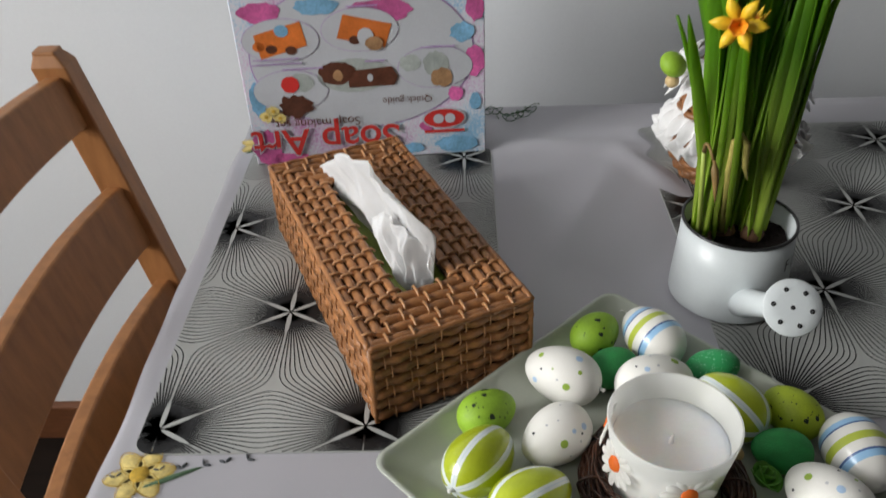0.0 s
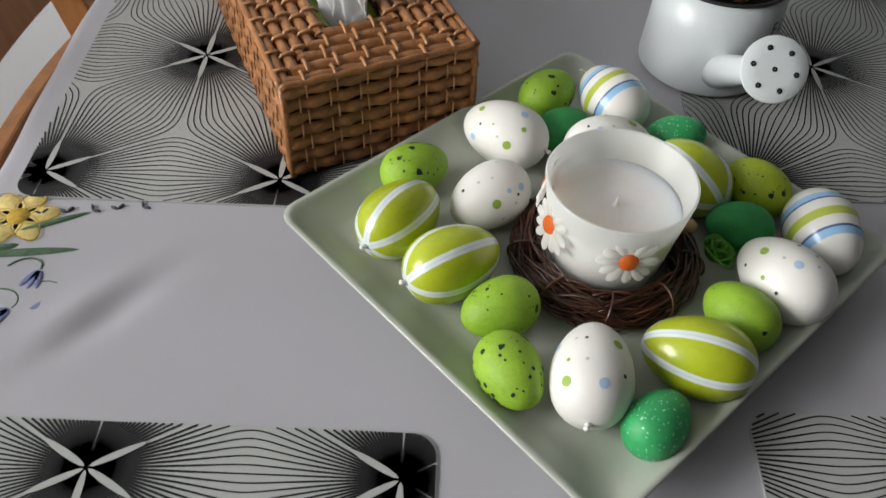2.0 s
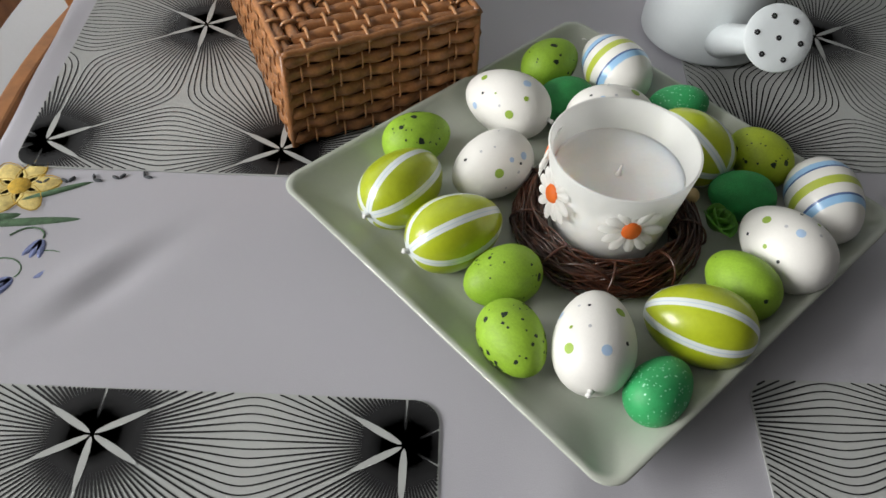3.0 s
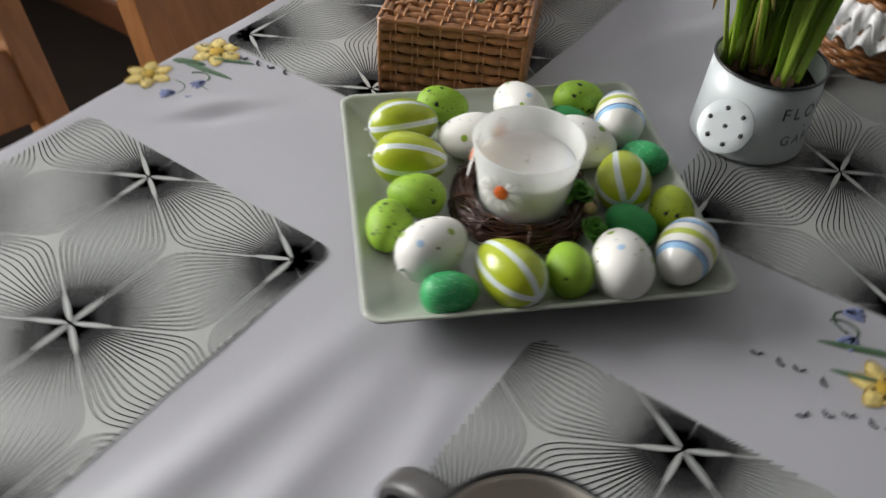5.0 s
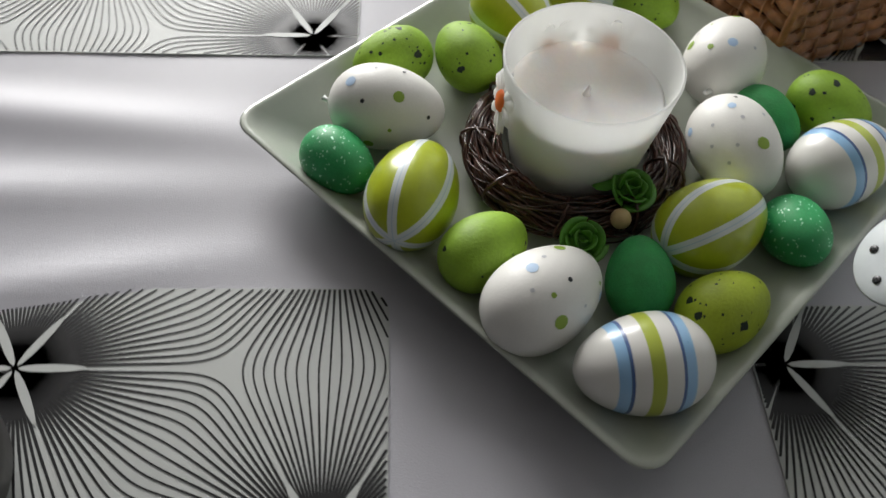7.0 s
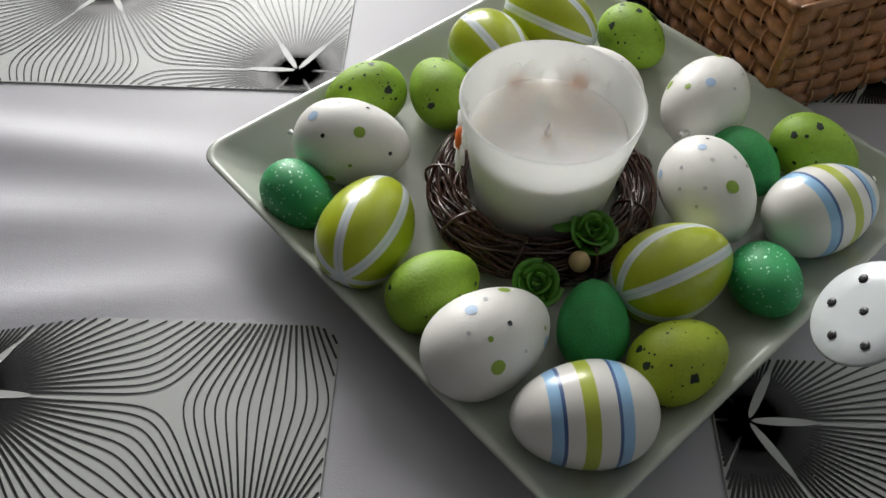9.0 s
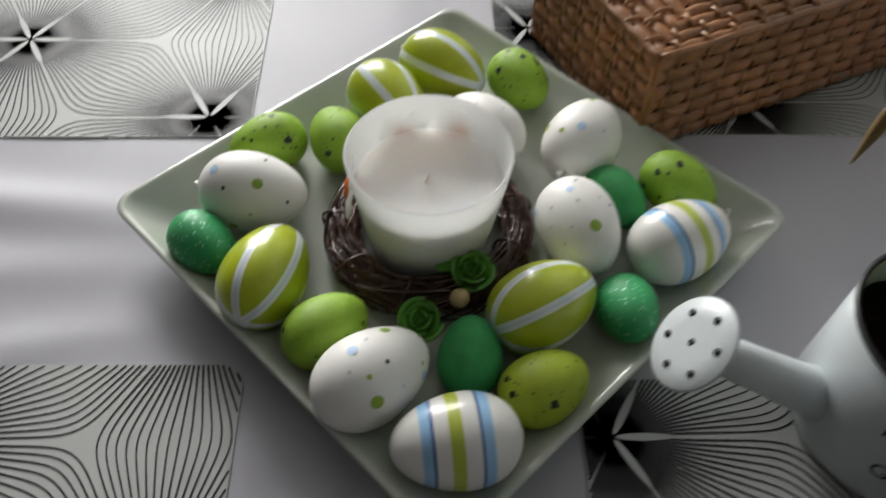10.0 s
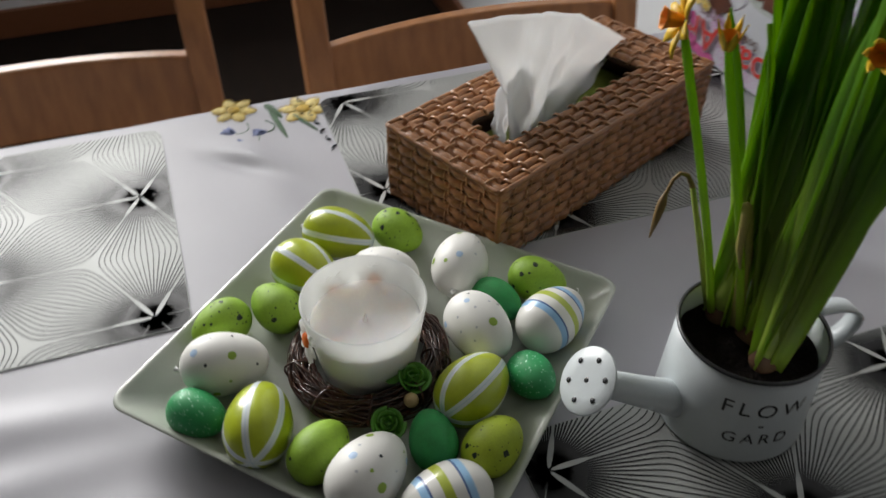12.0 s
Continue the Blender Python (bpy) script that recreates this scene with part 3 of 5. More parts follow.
def square_plate():
    def ring(h, r, z):
        return [(x, y, z) for x, y in rounded_rect(-h, -h, h, h, r, 6)]

    rings = [ring(0.0835, 0.010, 0.0), ring(0.0865, 0.011, -0.001), ring(0.0915, 0.012, 0.0), ring(0.1200, 0.013, 0.0185), ring(0.1230, 0.0125, 0.0215), ring(0.1235, 0.0125, 0.0225), ring(0.1227, 0.0120, 0.0233),
             ring(0.1200, 0.011, 0.0228), ring(0.1180, 0.0105, 0.0208), ring(0.1040, 0.010, 0.0118), ring(0.0985, 0.010, 0.0100), ring(0.0935, 0.010, 0.0096)]
    n = len(rings[0])
    verts = [v for r in rings for v in r]
    faces = []
    for j in range(len(rings) - 1):
        for i in range(n):
            faces.append((j * n + i, j * n + (i + 1) % n, (j + 1) * n + (i + 1) % n, (j + 1) * n + i))
    faces.append(tuple(range(n - 1, -1, -1)))
    faces.append(tuple((len(rings) - 1) * n + i for i in range(n)))
    me = mesh_from("plate", verts, faces, M_PLATE)
    me.polygons[-1].use_smooth = False
    ob = link("plate", me, m=pose(PLATE_C[0], PLATE_C[1], T + 0.0047, 0, 0, PLATE_ROT) @ Matrix.Diagonal((0.99, 0.99, 1.0, 1.0)))
    tagged(ob, "square greenish-white glazed ceramic plate holding easter eggs", "plate")


square_plate()
FLOOR_Z = T + 0.0047 + 0.0097

# ---------------------------------------------------------------- eggs
BIG, SMALL = (0.0285, 0.0206), (0.0212, 0.0158)


def egg_radius(u, R):
    return R * math.sqrt(max(0.0, 1 - u * u)) * (1 - 0.13 * u + 0.03 * u * u)


def egg_mesh(name, half, R, material):
    prof = []
    for k in range(25):
        a = math.pi * k / 24
        u = -math.cos(a)
        prof.append((max(egg_radius(u, R), 1e-5), u * half))
    v, f = lathe(prof, 36)
    return mesh_from(name, v, f, material)


EGG_MESH = {}


def spot_patch(half, R, u, ang, size, lift=0.00012, seg=10, wob=0.0, rng=None):
    """A small disc that lies on the egg's skin."""
    r0 = egg_radius(u, R)
    slope = (egg_radius(min(u + 0.02, 0.999), R) - egg_radius(max(u - 0.02, -0.999), R)) / (0.04 * half)
    t = Vector((slope * math.cos(ang), slope * math.sin(ang), 1)).normalized()
    w = Vector((-math.sin(ang), math.cos(ang), 0))
    c = Vector((r0 * math.cos(ang), r0 * math.sin(ang), u * half))

    def skin(p):
        uu = max(-0.995, min(0.995, p.z / half))
        rr = egg_radius(uu, R) + lift
        a = math.atan2(p.y, p.x)
        return (rr * math.cos(a), rr * math.sin(a), p.z)

    verts = [skin(c)]
    for ring in (0.5, 1.0):
        for k in range(seg):
            a = 2 * math.pi * k / seg
            s = size * ring * (1 + (rng.uniform(-wob, wob) if wob else 0))
            verts.append(skin(c + t * (s * math.cos(a)) + w * (s * math.sin(a))))
    faces = [(0, 1 + k, 1 + (k + 1) % seg) for k in range(seg)]
    faces += [(1 + k, 1 + seg + k, 1 + seg + (k + 1) % seg, 1 + (k + 1) % seg) for k in range(seg)]
    return verts, faces


def axis_pose(x, y, z, dx, dy, tilt, spin):
    d = Vector((dx, dy, 0)).normalized()
    d = (d * math.cos(radians(tilt)) + Vector((0, 0, math.sin(radians(tilt))))).normalized()
    q = d.to_track_quat("Z", "Y")
    return Matrix.Translation((x, y, z)) @ q.to_matrix().to_4x4() @ Matrix.Rotation(radians(spin), 4, "Z")


def egg(kind, x, y, dx, dy, tilt=0.0, spin=0.0, seed=0, tip=0, scale=1.0, spots=()):
    rng = random.Random(seed)
    looks = {
        "stripe": (BIG, M_STRIPE, "glossy yellow-green plastic egg with white ribbon stripes"),
        "white": (BIG, M_SHELL, "matte white egg with green, blue and black polka dots"),
        "band": (BIG, M_BAND, "white egg with blue and lime painted bands"),
        "speck": (SMALL, M_LIME, "small lime green foam egg with dark speckles"),
        "speck2": (SMALL, M_LIME2, "small yellow-green foam egg with dark speckles"),
        "green": (SMALL, M_GREEN, "small matte dark green egg on the plate"),
        "glitter": (SMALL, M_GLITTER, "small emerald green glitter egg on the plate"),
    }
    (half, R), material, label = looks[kind]
    ob = thing("easter_egg", label, "egg", axis_pose(x, y, FLOOR_Z + R * scale, dx, dy, tilt, spin) @ Matrix.Scale(scale, 4), "easter eggs on the plate")
    if kind not in EGG_MESH:
        EGG_MESH[kind] = egg_mesh("shell", half, R, material)
    link("shell", EGG_MESH[kind], ob)
    if kind == "white":
        paints = {"g": ("green_dot", M_SPOT_G), "b": ("blue_dot", M_SPOT_B), "k": ("black_dot", M_SPOT_K), "y": ("grey_dot", M_SPOT_Y)}
        for c, u, a, size in spots:
            link(paints[c][0], mesh_from("dot", *spot_patch(half, R, u, radians(a), size * 0.001), paints[c][1]), ob)
    if kind.startswith("speck"):
        pieces = []
        for k in range({16: 16, 7: 30, 21: 45}.get(seed, 72)):
            u, a = rng.uniform(-0.85, 0.85), rng.uniform(0, 2 * math.pi)
            big = rng.random() < 0.25
            pieces.append(spot_patch(half, R, u, a, rng.uniform(0.0009, 0.0021) if big else rng.uniform(0.0003, 0.0007), 0.0001, 7, 0.35, rng))
        tagged(link("speckle_print", mesh_from("speckle_print", *joined(pieces), M_SPECK), ob, "dark green speckles"), kind="stuff")
    if tip == 2:
        pts = [(0, 0, half - 0.001), (0.0006, 0.0006, half + 0.003), (0.0020, 0.0016, half + 0.0055), (0.0040, 0.0016, half + 0.0060)]
        link("hanging_thread", mesh_from("hanging_thread", *tube(pts, 0.00045, 5), M_RIBBON), ob, "white hanging thread")
    elif tip:
        v, f = tube([(0, 0, -half * 0.98), (0.0004, 0, -half - 0.0015), (0.0012, 0.0006, -half - 0.003)], [0.0022, 0.0011, 0.0016], 7)
        link("hanger_stub", mesh_from("hanger_stub", v, f, M_RIBBON), ob, "white plastic hanger stub")
    return ob


EGGS = [
    ("stripe", 0.0295, 0.3465, 0.6, 0.8, 0, 12, 1, 1), ("stripe", 0.0588, 0.3155, 0.85, 0.53, 0, 40, 2, 1), ("speck", 0.0355, 0.3900, 0.85, 0.5, 0, 0, 3, 0),
    ("white", 0.0790, 0.3670, -0.75, -0.62, 0, 0, 4, 0), ("white", 0.0887, 0.4202, -0.86, 0.5, 0, 0, 5, 1), ("green", 0.1255, 0.4325, 0.85, 0.5, 0, 0, 6, 0),
    ("speck", 0.1178, 0.4663, 0.7, 0.7, 0, 0, 7, 0), ("band", 0.1576, 0.4586, -0.47, 0.88, 0, 0, 8, 2), ("white", 0.1495, 0.4105, 0.97, 0.23, 0, 0, 9, 0),
    ("glitter", 0.1940, 0.4285, 1.0, 0.1, 20, 0, 10, 0), ("stripe", 0.1950, 0.3889, -0.52, 0.86, 0, 50, 11, 0), ("speck2", 0.2348, 0.3864, -0.5, 0.87, 0, 0, 12, 0),
    ("green", 0.2186, 0.3553, -1.0, 0.1, 10, 0, 13, 0), ("band", 0.2613, 0.3480, 0.12, -0.99, 0, 0, 14, 0), ("white", 0.2315, 0.3130, -0.6, 0.8, 0, 0, 15, 0),
    ("speck", 0.2053, 0.2914, -0.62, 0.78, 0, 0, 16, 0), ("stripe", 0.1778, 0.2622, -0.95, 0.31, 0, 5, 17, 0), ("glitter", 0.1548, 0.2285, 0.67, 0.74, 0, 0, 18, 0),
    ("white", 0.1259, 0.2500, 0.15, 1.0, 0, 0, 19, 1), ("speck", 0.0878, 0.2526, 0.46, -0.89, 0, 0, 20, 0), ("speck", 0.0838, 0.2898, -0.9, -0.42, 0, 0, 21, 0),
]
EGG_SCALE = {"green": 0.90, "glitter": 0.90, "band": 0.95, "stripe": 0.96, "speck": 0.99, "speck2": 0.99}
for row in EGGS:
    if row[0] != "white":
        egg(*row, scale=EGG_SCALE.get(row[0], 1.0))
DOTS = {
    5: [("g", 0.55, 76, 2.2), ("b", 0.5, 10, 2.2), ("b", -0.40, 92, 2.6), ("g", -0.36, 25, 2.7), ("k", 0.39, 42, 0.9), ("g", 0.09, 50, 0.7), ("y", -0.1, 33, 0.9),
        ("y", -0.22, 124, 1.0), ("y", 0.33, 127, 1.0), ("k", 0.13, 173, 1.2), ("g", -0.06, -178, 2.3), ("g", -0.56, 63, 1.6), ("y", 0.32, 152, 0.8)],
    4: [("g", 0.3, 34, 3.0), ("b", -0.4, 42, 2.5), ("b", -0.07, 46, 1.6), ("k", -0.25, 33, 1.0), ("y", -0.14, 21, 1.0), ("k", 0.69, 104, 1.1), ("y", 0.38, 89, 0.9),
        ("y", 0.1, 80, 0.8), ("y", 0.2, -1, 0.9), ("y", -0.32, 108, 0.8), ("g", 0.1, 200, 2.6)],
    19: [("k", 0.27, 72, 0.9), ("g", 0.26, 119, 2.8), ("g", -0.18, 50, 1.0), ("y", -0.2, 76, 0.9), ("g", -0.54, 45, 2.7), ("b", -0.57, 102, 2.7), ("k", -0.32, 131, 1.1),
         ("k", 0.76, 147, 1.0), ("g", 0.16, 167, 1.0), ("y", 0.28, 57, 0.8), ("b", 0.25, 22, 2.2), ("g", -0.2, 195, 2.6)],
    15: [("g", 0.47, 63, 2.5), ("k", 0.58, 20, 1.0), ("g", 0.13, 28, 1.3), ("y", 0.1, 71, 1.0), ("b", -0.18, 76, 2.6), ("k", -0.24, 23, 1.0), ("k", 0.14, 112, 1.1),
         ("y", -0.42, 98, 0.9), ("g", -0.29, 147, 3.1), ("g", -0.22, 116, 1.2), ("g", 0.67, 147, 1.0), ("y", 0.18, 149, 0.8), ("b", 0.62, 170, 2.4)],
    9: [("g", 0.48, 86, 3.1), ("b", -0.33, 102, 2.0), ("y", -0.03, 99, 1.0), ("y", -0.05, 66, 1.0), ("k", 0.05, 48, 1.0), ("y", -0.14, 136, 0.9), ("y", 0.15, 152, 0.9),
        ("y", 0.38, 123, 0.9), ("y", 0.53, 148, 0.9), ("k", -0.53, 87, 0.9), ("b", -0.4, 170, 2.2), ("k", -0.2, 190, 1.0)],
}
for row in EGGS:
    if row[0] == "white":
        egg(*row, scale=0.90 if row[7] == 4 else 0.96, spots=DOTS.get(row[7], ()))

# ---------------------------------------------------------------- candle, nest and roses
CUP = (0.142, 0.3375)
cup_z = FLOOR_Z + 0.003
candle = thing("candle_glass", "frosted white glass tumbler with a white wax candle", "candle", pose(*CUP, cup_z))
CUP_H, CUP_R0, CUP_R1 = 0.0615, 0.0295, 0.0388
v, f = lathe([(0.001, 0), (CUP_R0 - 0.003, 0), (CUP_R0, 0.003), (CUP_R1 - 0.0003, CUP_H - 0.001), (CUP_R1 - 0.0011, CUP_H), (CUP_R1 - 0.0020, CUP_H - 0.001), (CUP_R0 - 0.0016, 0.004), (0.001, 0.003)], 72)
link("glass", mesh_from("glass", v, f, M_FROST), candle)
WAX_Z = 0.0430


def wax_radius(z):
    return CUP_R0 - 0.0019 + (CUP_R1 - CUP_R0) * z / CUP_H


v, f = lathe([(0.0005, 0.0421), (0.004, 0.0411), (0.012, 0.0399), (0.024, 0.0401), (0.030, 0.0409), (wax_radius(WAX_Z) - 0.0012, 0.0421), (wax_radius(WAX_Z), WAX_Z), (wax_radius(0.03), 0.03), (wax_radius(0.006), 0.006), (0.0005, 0.005)], 72)
link("wax", mesh_from("wax", v, f, M_WAX), candle, "smooth white candle wax")
v, f = tube([(0, 0, 0.0405), (0.0003, 0, 0.0428), (0.0007, 0.0003, 0.0462), (0.0009, 0.0003, 0.0478)], [0.0024, 0.0014, 0.0009, 0.0006], 9)
link("wick", mesh_from("wick", v, f, M_WICK), candle)
for az, h in ((-86, 0.0395), (-158, 0.0395), (154, 0.042)):
    r = CUP_R0 + (CUP_R1 - CUP_R0) * h / CUP_H + 0.0006
    daisy_m = pose(0, 0, h, 0, 0, az) @ pose(r, 0, 0, 0, 90 - 9, 0) @ Matrix.Scale(1.28, 4)
    rng = random.Random(int(az))
    disc = [(0.0042 * math.cos(a), 0.0042 * math.sin(a)) for a in np.linspace(0, 2 * math.pi, 16, endpoint=False)]
    daisy = link("daisy", mesh_from("daisy", *polygon_patch(disc, 0.0, 0.0006), M_DAISY), candle, "white felt daisy", daisy_m)
    for k in range(12):
        a = 2 * math.pi * k / 12 + rng.uniform(-0.1, 0.1)
        ln = 0.0125 * rng.uniform(0.9, 1.08)
        out = petal_outline(0.0025 * math.cos(a), 0.0025 * math.sin(a), a, ln - 0.0025, 0.0042, -0.6)
        link("petal", mesh_from("petal", *polygon_patch(out, 0.0004, 0.0012 + 0.0002 * (k % 2)), M_DAISY), daisy)
    ring = [(0.0040 * math.cos(a), 0.0040 * math.sin(a)) for a in np.linspace(0, 2 * math.pi, 16, endpoint=False)]
    link("daisy_centre", mesh_from("daisy_centre", *polygon_patch(ring, 0.0012, 0.0024), M_ORANGE), daisy, "bright orange daisy centre")

nest = thing("nest_wreath", "dark brown twig wreath round the candle glass", "wreath", pose(*CUP, FLOOR_Z))
rng = random.Random(5)
for k in range(95):
    R0 = rng.uniform(0.037, 0.050)
    ph, turns = rng.uniform(0, 6.28), rng.choice((2, 3, 4, 5))
    z0, az, ar = rng.uniform(0.005, 0.017), rng.uniform(0.002, 0.006), rng.uniform(0.001, 0.004)
    a0, span = rng.uniform(0, 6.28), rng.uniform(3.2, 6.2)
    pts = []
    for i in range(44):
        a = a0 + span * i / 43
        r = R0 + ar * math.sin(turns * a + ph) + 0.0008 * noise.noise(Vector((a * 3, k, 0)))
        pts.append((r * math.cos(a), r * math.sin(a), max(0.0015, z0 + az * math.cos(turns * a + ph * 1.7))))
    rad = rng.uniform(0.0005, 0.0011)
    link("twig", mesh_from("twig", *tube(pts, [rad * (0.7 + 0.3 * math.sin(i * 0.31 + k)) for i in range(44)], 5), M_TWIG), nest)
for k in range(9):
    a = 0.4 + k * 0.7
    pts = []
    for i in range(20):
        b = 2 * math.pi * i / 20
        r = 0.0437 + 0.0095 * math.cos(b)
        aa = a + 0.10 * math.sin(b * 0.5)
        pts.append((r * math.cos(aa), r * math.sin(aa), 0.0115 + 0.0095 * math.sin(b)))
    link("binding", mesh_from("binding", *tube(pts, 0.0008, 5, True), M_TWIG), nest)


def foam_rose(x, y, z, tilt, az):
    ob = thing("foam_rose", "small green foam rose tucked into the twig wreath", "flower", pose(x, y, z, 0, 0, az) @ pose(0, 0, 0, 0, tilt, 0), "foam roses on the wreath")
    pieces = []
    for k in range(9):
        a0 = k * 2.4
        r = 0.0018 + 0.0010 * k
        verts, faces = [], []
        for i in range(9):
            s = -1 + 2 * i / 8
            a = a0 + s * 1.15
            top = 0.0075 - 0.0006 * k + 0.0006 * math.cos(s * 3)
            for lev in range(4):
                h = lev / 3
                rr = r * (0.55 + 0.45 * h) + 0.0012 * h * h * (0.4 + 0.12 * k)
                verts.append((rr * math.cos(a), rr * math.sin(a), -0.003 + (top + 0.003) * h * (1 - 0.25 * s * s)))
        for i in range(8):
            for lev in range(3):
                q = i * 4 + lev
                faces.append((q, q + 4, q + 5, q + 1))
        pieces.append((verts, faces))
    petals = link("petals", mesh_from("petals", *joined(pieces), M_ROSE), ob)
    mod = petals.modifiers.new("thick", "SOLIDIFY")
    mod.thickness = 0.0007
    v, f = lathe([(0.0005, -0.004), (0.005, -0.003), (0.006, 0.0), (0.002, 0.002), (0.0004, 0.002)], 16)
    link("core", mesh_from("core", v, f, M_ROSE), ob)
    return ob


foam_rose(0.176, 0.357, FLOOR_Z + 0.0205, 20, 20)
foam_rose(0.2005, 0.3335, FLOOR_Z + 0.0160, 25, -10)
leaf_pts = petal_outline(0, 0, 0, 0.018, 0.009)
lf = link("rose_leaf", mesh_from("rose_leaf", *polygon_patch(leaf_pts, 0, 0.0008), M_ROSE), m=pose(0.174, 0.340, FLOOR_Z + 0.021, 10, -10, 100))
tagged(lf, "small green fabric leaf on the wreath", "leaf")
v, f = lathe([(max(1e-5, 0.0046 * math.sin(math.pi * k / 12)), -0.0046 * math.cos(math.pi * k / 12)) for k in range(13)], 20)
tagged(link("bead", mesh_from("bead", v, f, M_BEAD), m=pose(0.189, 0.3515, FLOOR_Z + 0.0165)), "small pale wooden bead on the wreath", "bead")

# ---------------------------------------------------------------- woven tissue box
BOX_L, BOX_W, BOX_H, BOX_ROT = 0.267, 0.121, 0.0690, 24.2
BOX_C = (-0.0405, 0.553)
tbox = thing("tissue_box", "woven brown rattan tissue box with a slot", "tissue box", pose(*BOX_C, MAT_Z + 0.0005, 0, 0, BOX_ROT))
SLOT_W, SLOT_L = 0.040, 0.168


def box_core():
    w, l, h = BOX_W / 2 - 0.003, BOX_L / 2 - 0.003, BOX_H - 0.003
    for x0, y0, x1, y1 in ((-w, -l, -w + 0.004, l), (w - 0.004, -l, w, l), (-w + 0.004, -l, w - 0.004, -l + 0.004), (-w + 0.004, l - 0.004, w - 0.004, l)):
        part("inner_wall", box_bm(x0, y0, 0.0, x1, y1, h - 0.0045), M_BACKING, tbox, smooth=False)
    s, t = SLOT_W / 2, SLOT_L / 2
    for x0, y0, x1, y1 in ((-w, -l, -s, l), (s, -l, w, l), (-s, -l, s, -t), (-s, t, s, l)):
        part("inner_top", box_bm(x0, y0, h - 0.004, x1, y1, h), M_BACKING, tbox, smooth=False)
    part("tissue_pack", box_bm(-s - 0.012, -t - 0.02, 0.002, s + 0.012, t + 0.02, h - 0.026, 0.004), M_PACK, tbox, "green and yellow printed tissue pack")


box_core()
SPOKE = 0.0092


def weave_panel(origin, along, across, normal, length, rows, width, trim=0.0, name="strand", wave=0.0010, crown=0.0):
    """Strands laid side by side that pass over and under spokes. trim: shortening at each end per row, for mitres."""
    o, u, v, w = (Vector(q) for q in (origin, along, across, normal))
    for r in range(rows):
        cut = max(0.0, trim * (r + 0.5) - 0.0025)
        n = max(2, int((length - 2 * cut) / 0.0018))
        verts, faces = [], []
        for i in range(n + 1):
            s = cut + (length - 2 * cut) * i / n
            ph = (s - length / 2) / SPOKE * math.pi + (math.pi / 2 if r % 2 else 0)
            lift = wave * math.cos(ph)
            lift += 0.0004 * noise.noise(Vector((s * 60, r * 3.1, origin[0] * 50)))
            c = o + u * s + v * ((r + 0.5) * width) + w * lift
            hw = width * 0.5 * (0.96 + 0.10 * noise.noise(Vector((s * 30, r * 7.7, 3))))
            for a, b in ((-0.94, -0.0016), (-0.68, 0.0005), (0, 0.0014 + crown), (0.68, 0.0005), (0.94, -0.0016)):
                verts.append(c + v * (a * hw) + w * b)
        for i in range(n):
            for k in range(4):
                q = i * 5 + k
                faces.append((q, q + 5, q + 6, q + 1))
        link(name, mesh_from(name, verts, faces, M_RATTAN), tbox)
    # spokes that bridge each low place of a strand
    spoke_up = 0.0011 if crown else 0.0
    pieces = []
    for r in range(rows):
        cut = trim * (r + 0.5)
        k0 = -int(length / SPOKE)
        for k in range(k0, -k0 + 1):
            ph = math.pi * (2 * k + 1) - (math.pi / 2 if r % 2 else 0)
            s = length / 2 + ph / math.pi * SPOKE
            if cut + 0.003 < s < length - cut - 0.003:
                c = o + u * s + v * ((r + 0.5) * width)
                pts = [c - v * (width * 0.72) - w * 0.0012, c - v * (width * 0.40) + w * (0.0010 + spoke_up), c + w * (0.0013 + spoke_up), c + v * (width * 0.40) + w * (0.0009 + spoke_up), c + v * (width * 0.72) - w * 0.0012]
                pieces.append(tube(pts, [q * (1.0 if crown else 0.48) for q in (0.0010, 0.0012, 0.0012, 0.0012, 0.0010)], 6))
    if pieces:
        tagged(link("spokes", mesh_from("spokes", *joined(pieces), M_RATTAN2), tbox), kind="stuff")


hw, hl, top = BOX_W / 2, BOX_L / 2, BOX_H - 0.001
ROWS_T = 5
rw = (BOX_W - SLOT_W) / 2 / ROWS_T
re = (BOX_L - SLOT_L) / 2 / ROWS_T
weave_panel((-hw, -hl, top), (0, 1, 0), (1, 0, 0), (0, 0, 1), BOX_L, ROWS_T, rw, re, wave=0.0004, crown=0.0004)
weave_panel((hw, hl, top), (0, -1, 0), (-1, 0, 0), (0, 0, 1), BOX_L, ROWS_T, rw, re, wave=0.0004, crown=0.0004)
weave_panel((hw, -hl, top), (-1, 0, 0), (0, 1, 0), (0, 0, 1), BOX_W, ROWS_T, re, rw, wave=0.0004, crown=0.0004)
weave_panel((-hw, hl, top), (1, 0, 0), (0, -1, 0), (0, 0, 1), BOX_W, ROWS_T, re, rw, wave=0.0004, crown=0.0004)
rs = (BOX_H - 0.002) / 7
weave_panel((-hw, hl, 0.001), (0, -1, 0), (0, 0, 1), (-1, 0, 0), BOX_L, 7, rs)
weave_panel((hw, -hl, 0.001), (0, 1, 0), (0, 0, 1), (1, 0, 0), BOX_L, 7, rs)
weave_panel((-hw, -hl, 0.001), (1, 0, 0), (0, 0, 1), (0, -1, 0), BOX_W, 7, rs)
weave_panel((hw, hl, 0.001), (-1, 0, 0), (0, 0, 1), (0, 1, 0), BOX_W, 7, rs)
for sx, sy in ((-1, -1), (1, -1), (1, 1), (-1, 1)):
    v, f = tube([(sx * (hw - 0.001), sy * (hl - 0.001), 0.0), (sx * (hw - 0.0005), sy * (hl - 0.0005), BOX_H * 0.5), (sx * (hw - 0.001), sy * (hl - 0.001), BOX_H)], 0.0024, 8)
    link("corner_cane", mesh_from("corner_cane", v, f, M_RATTAN), tbox)
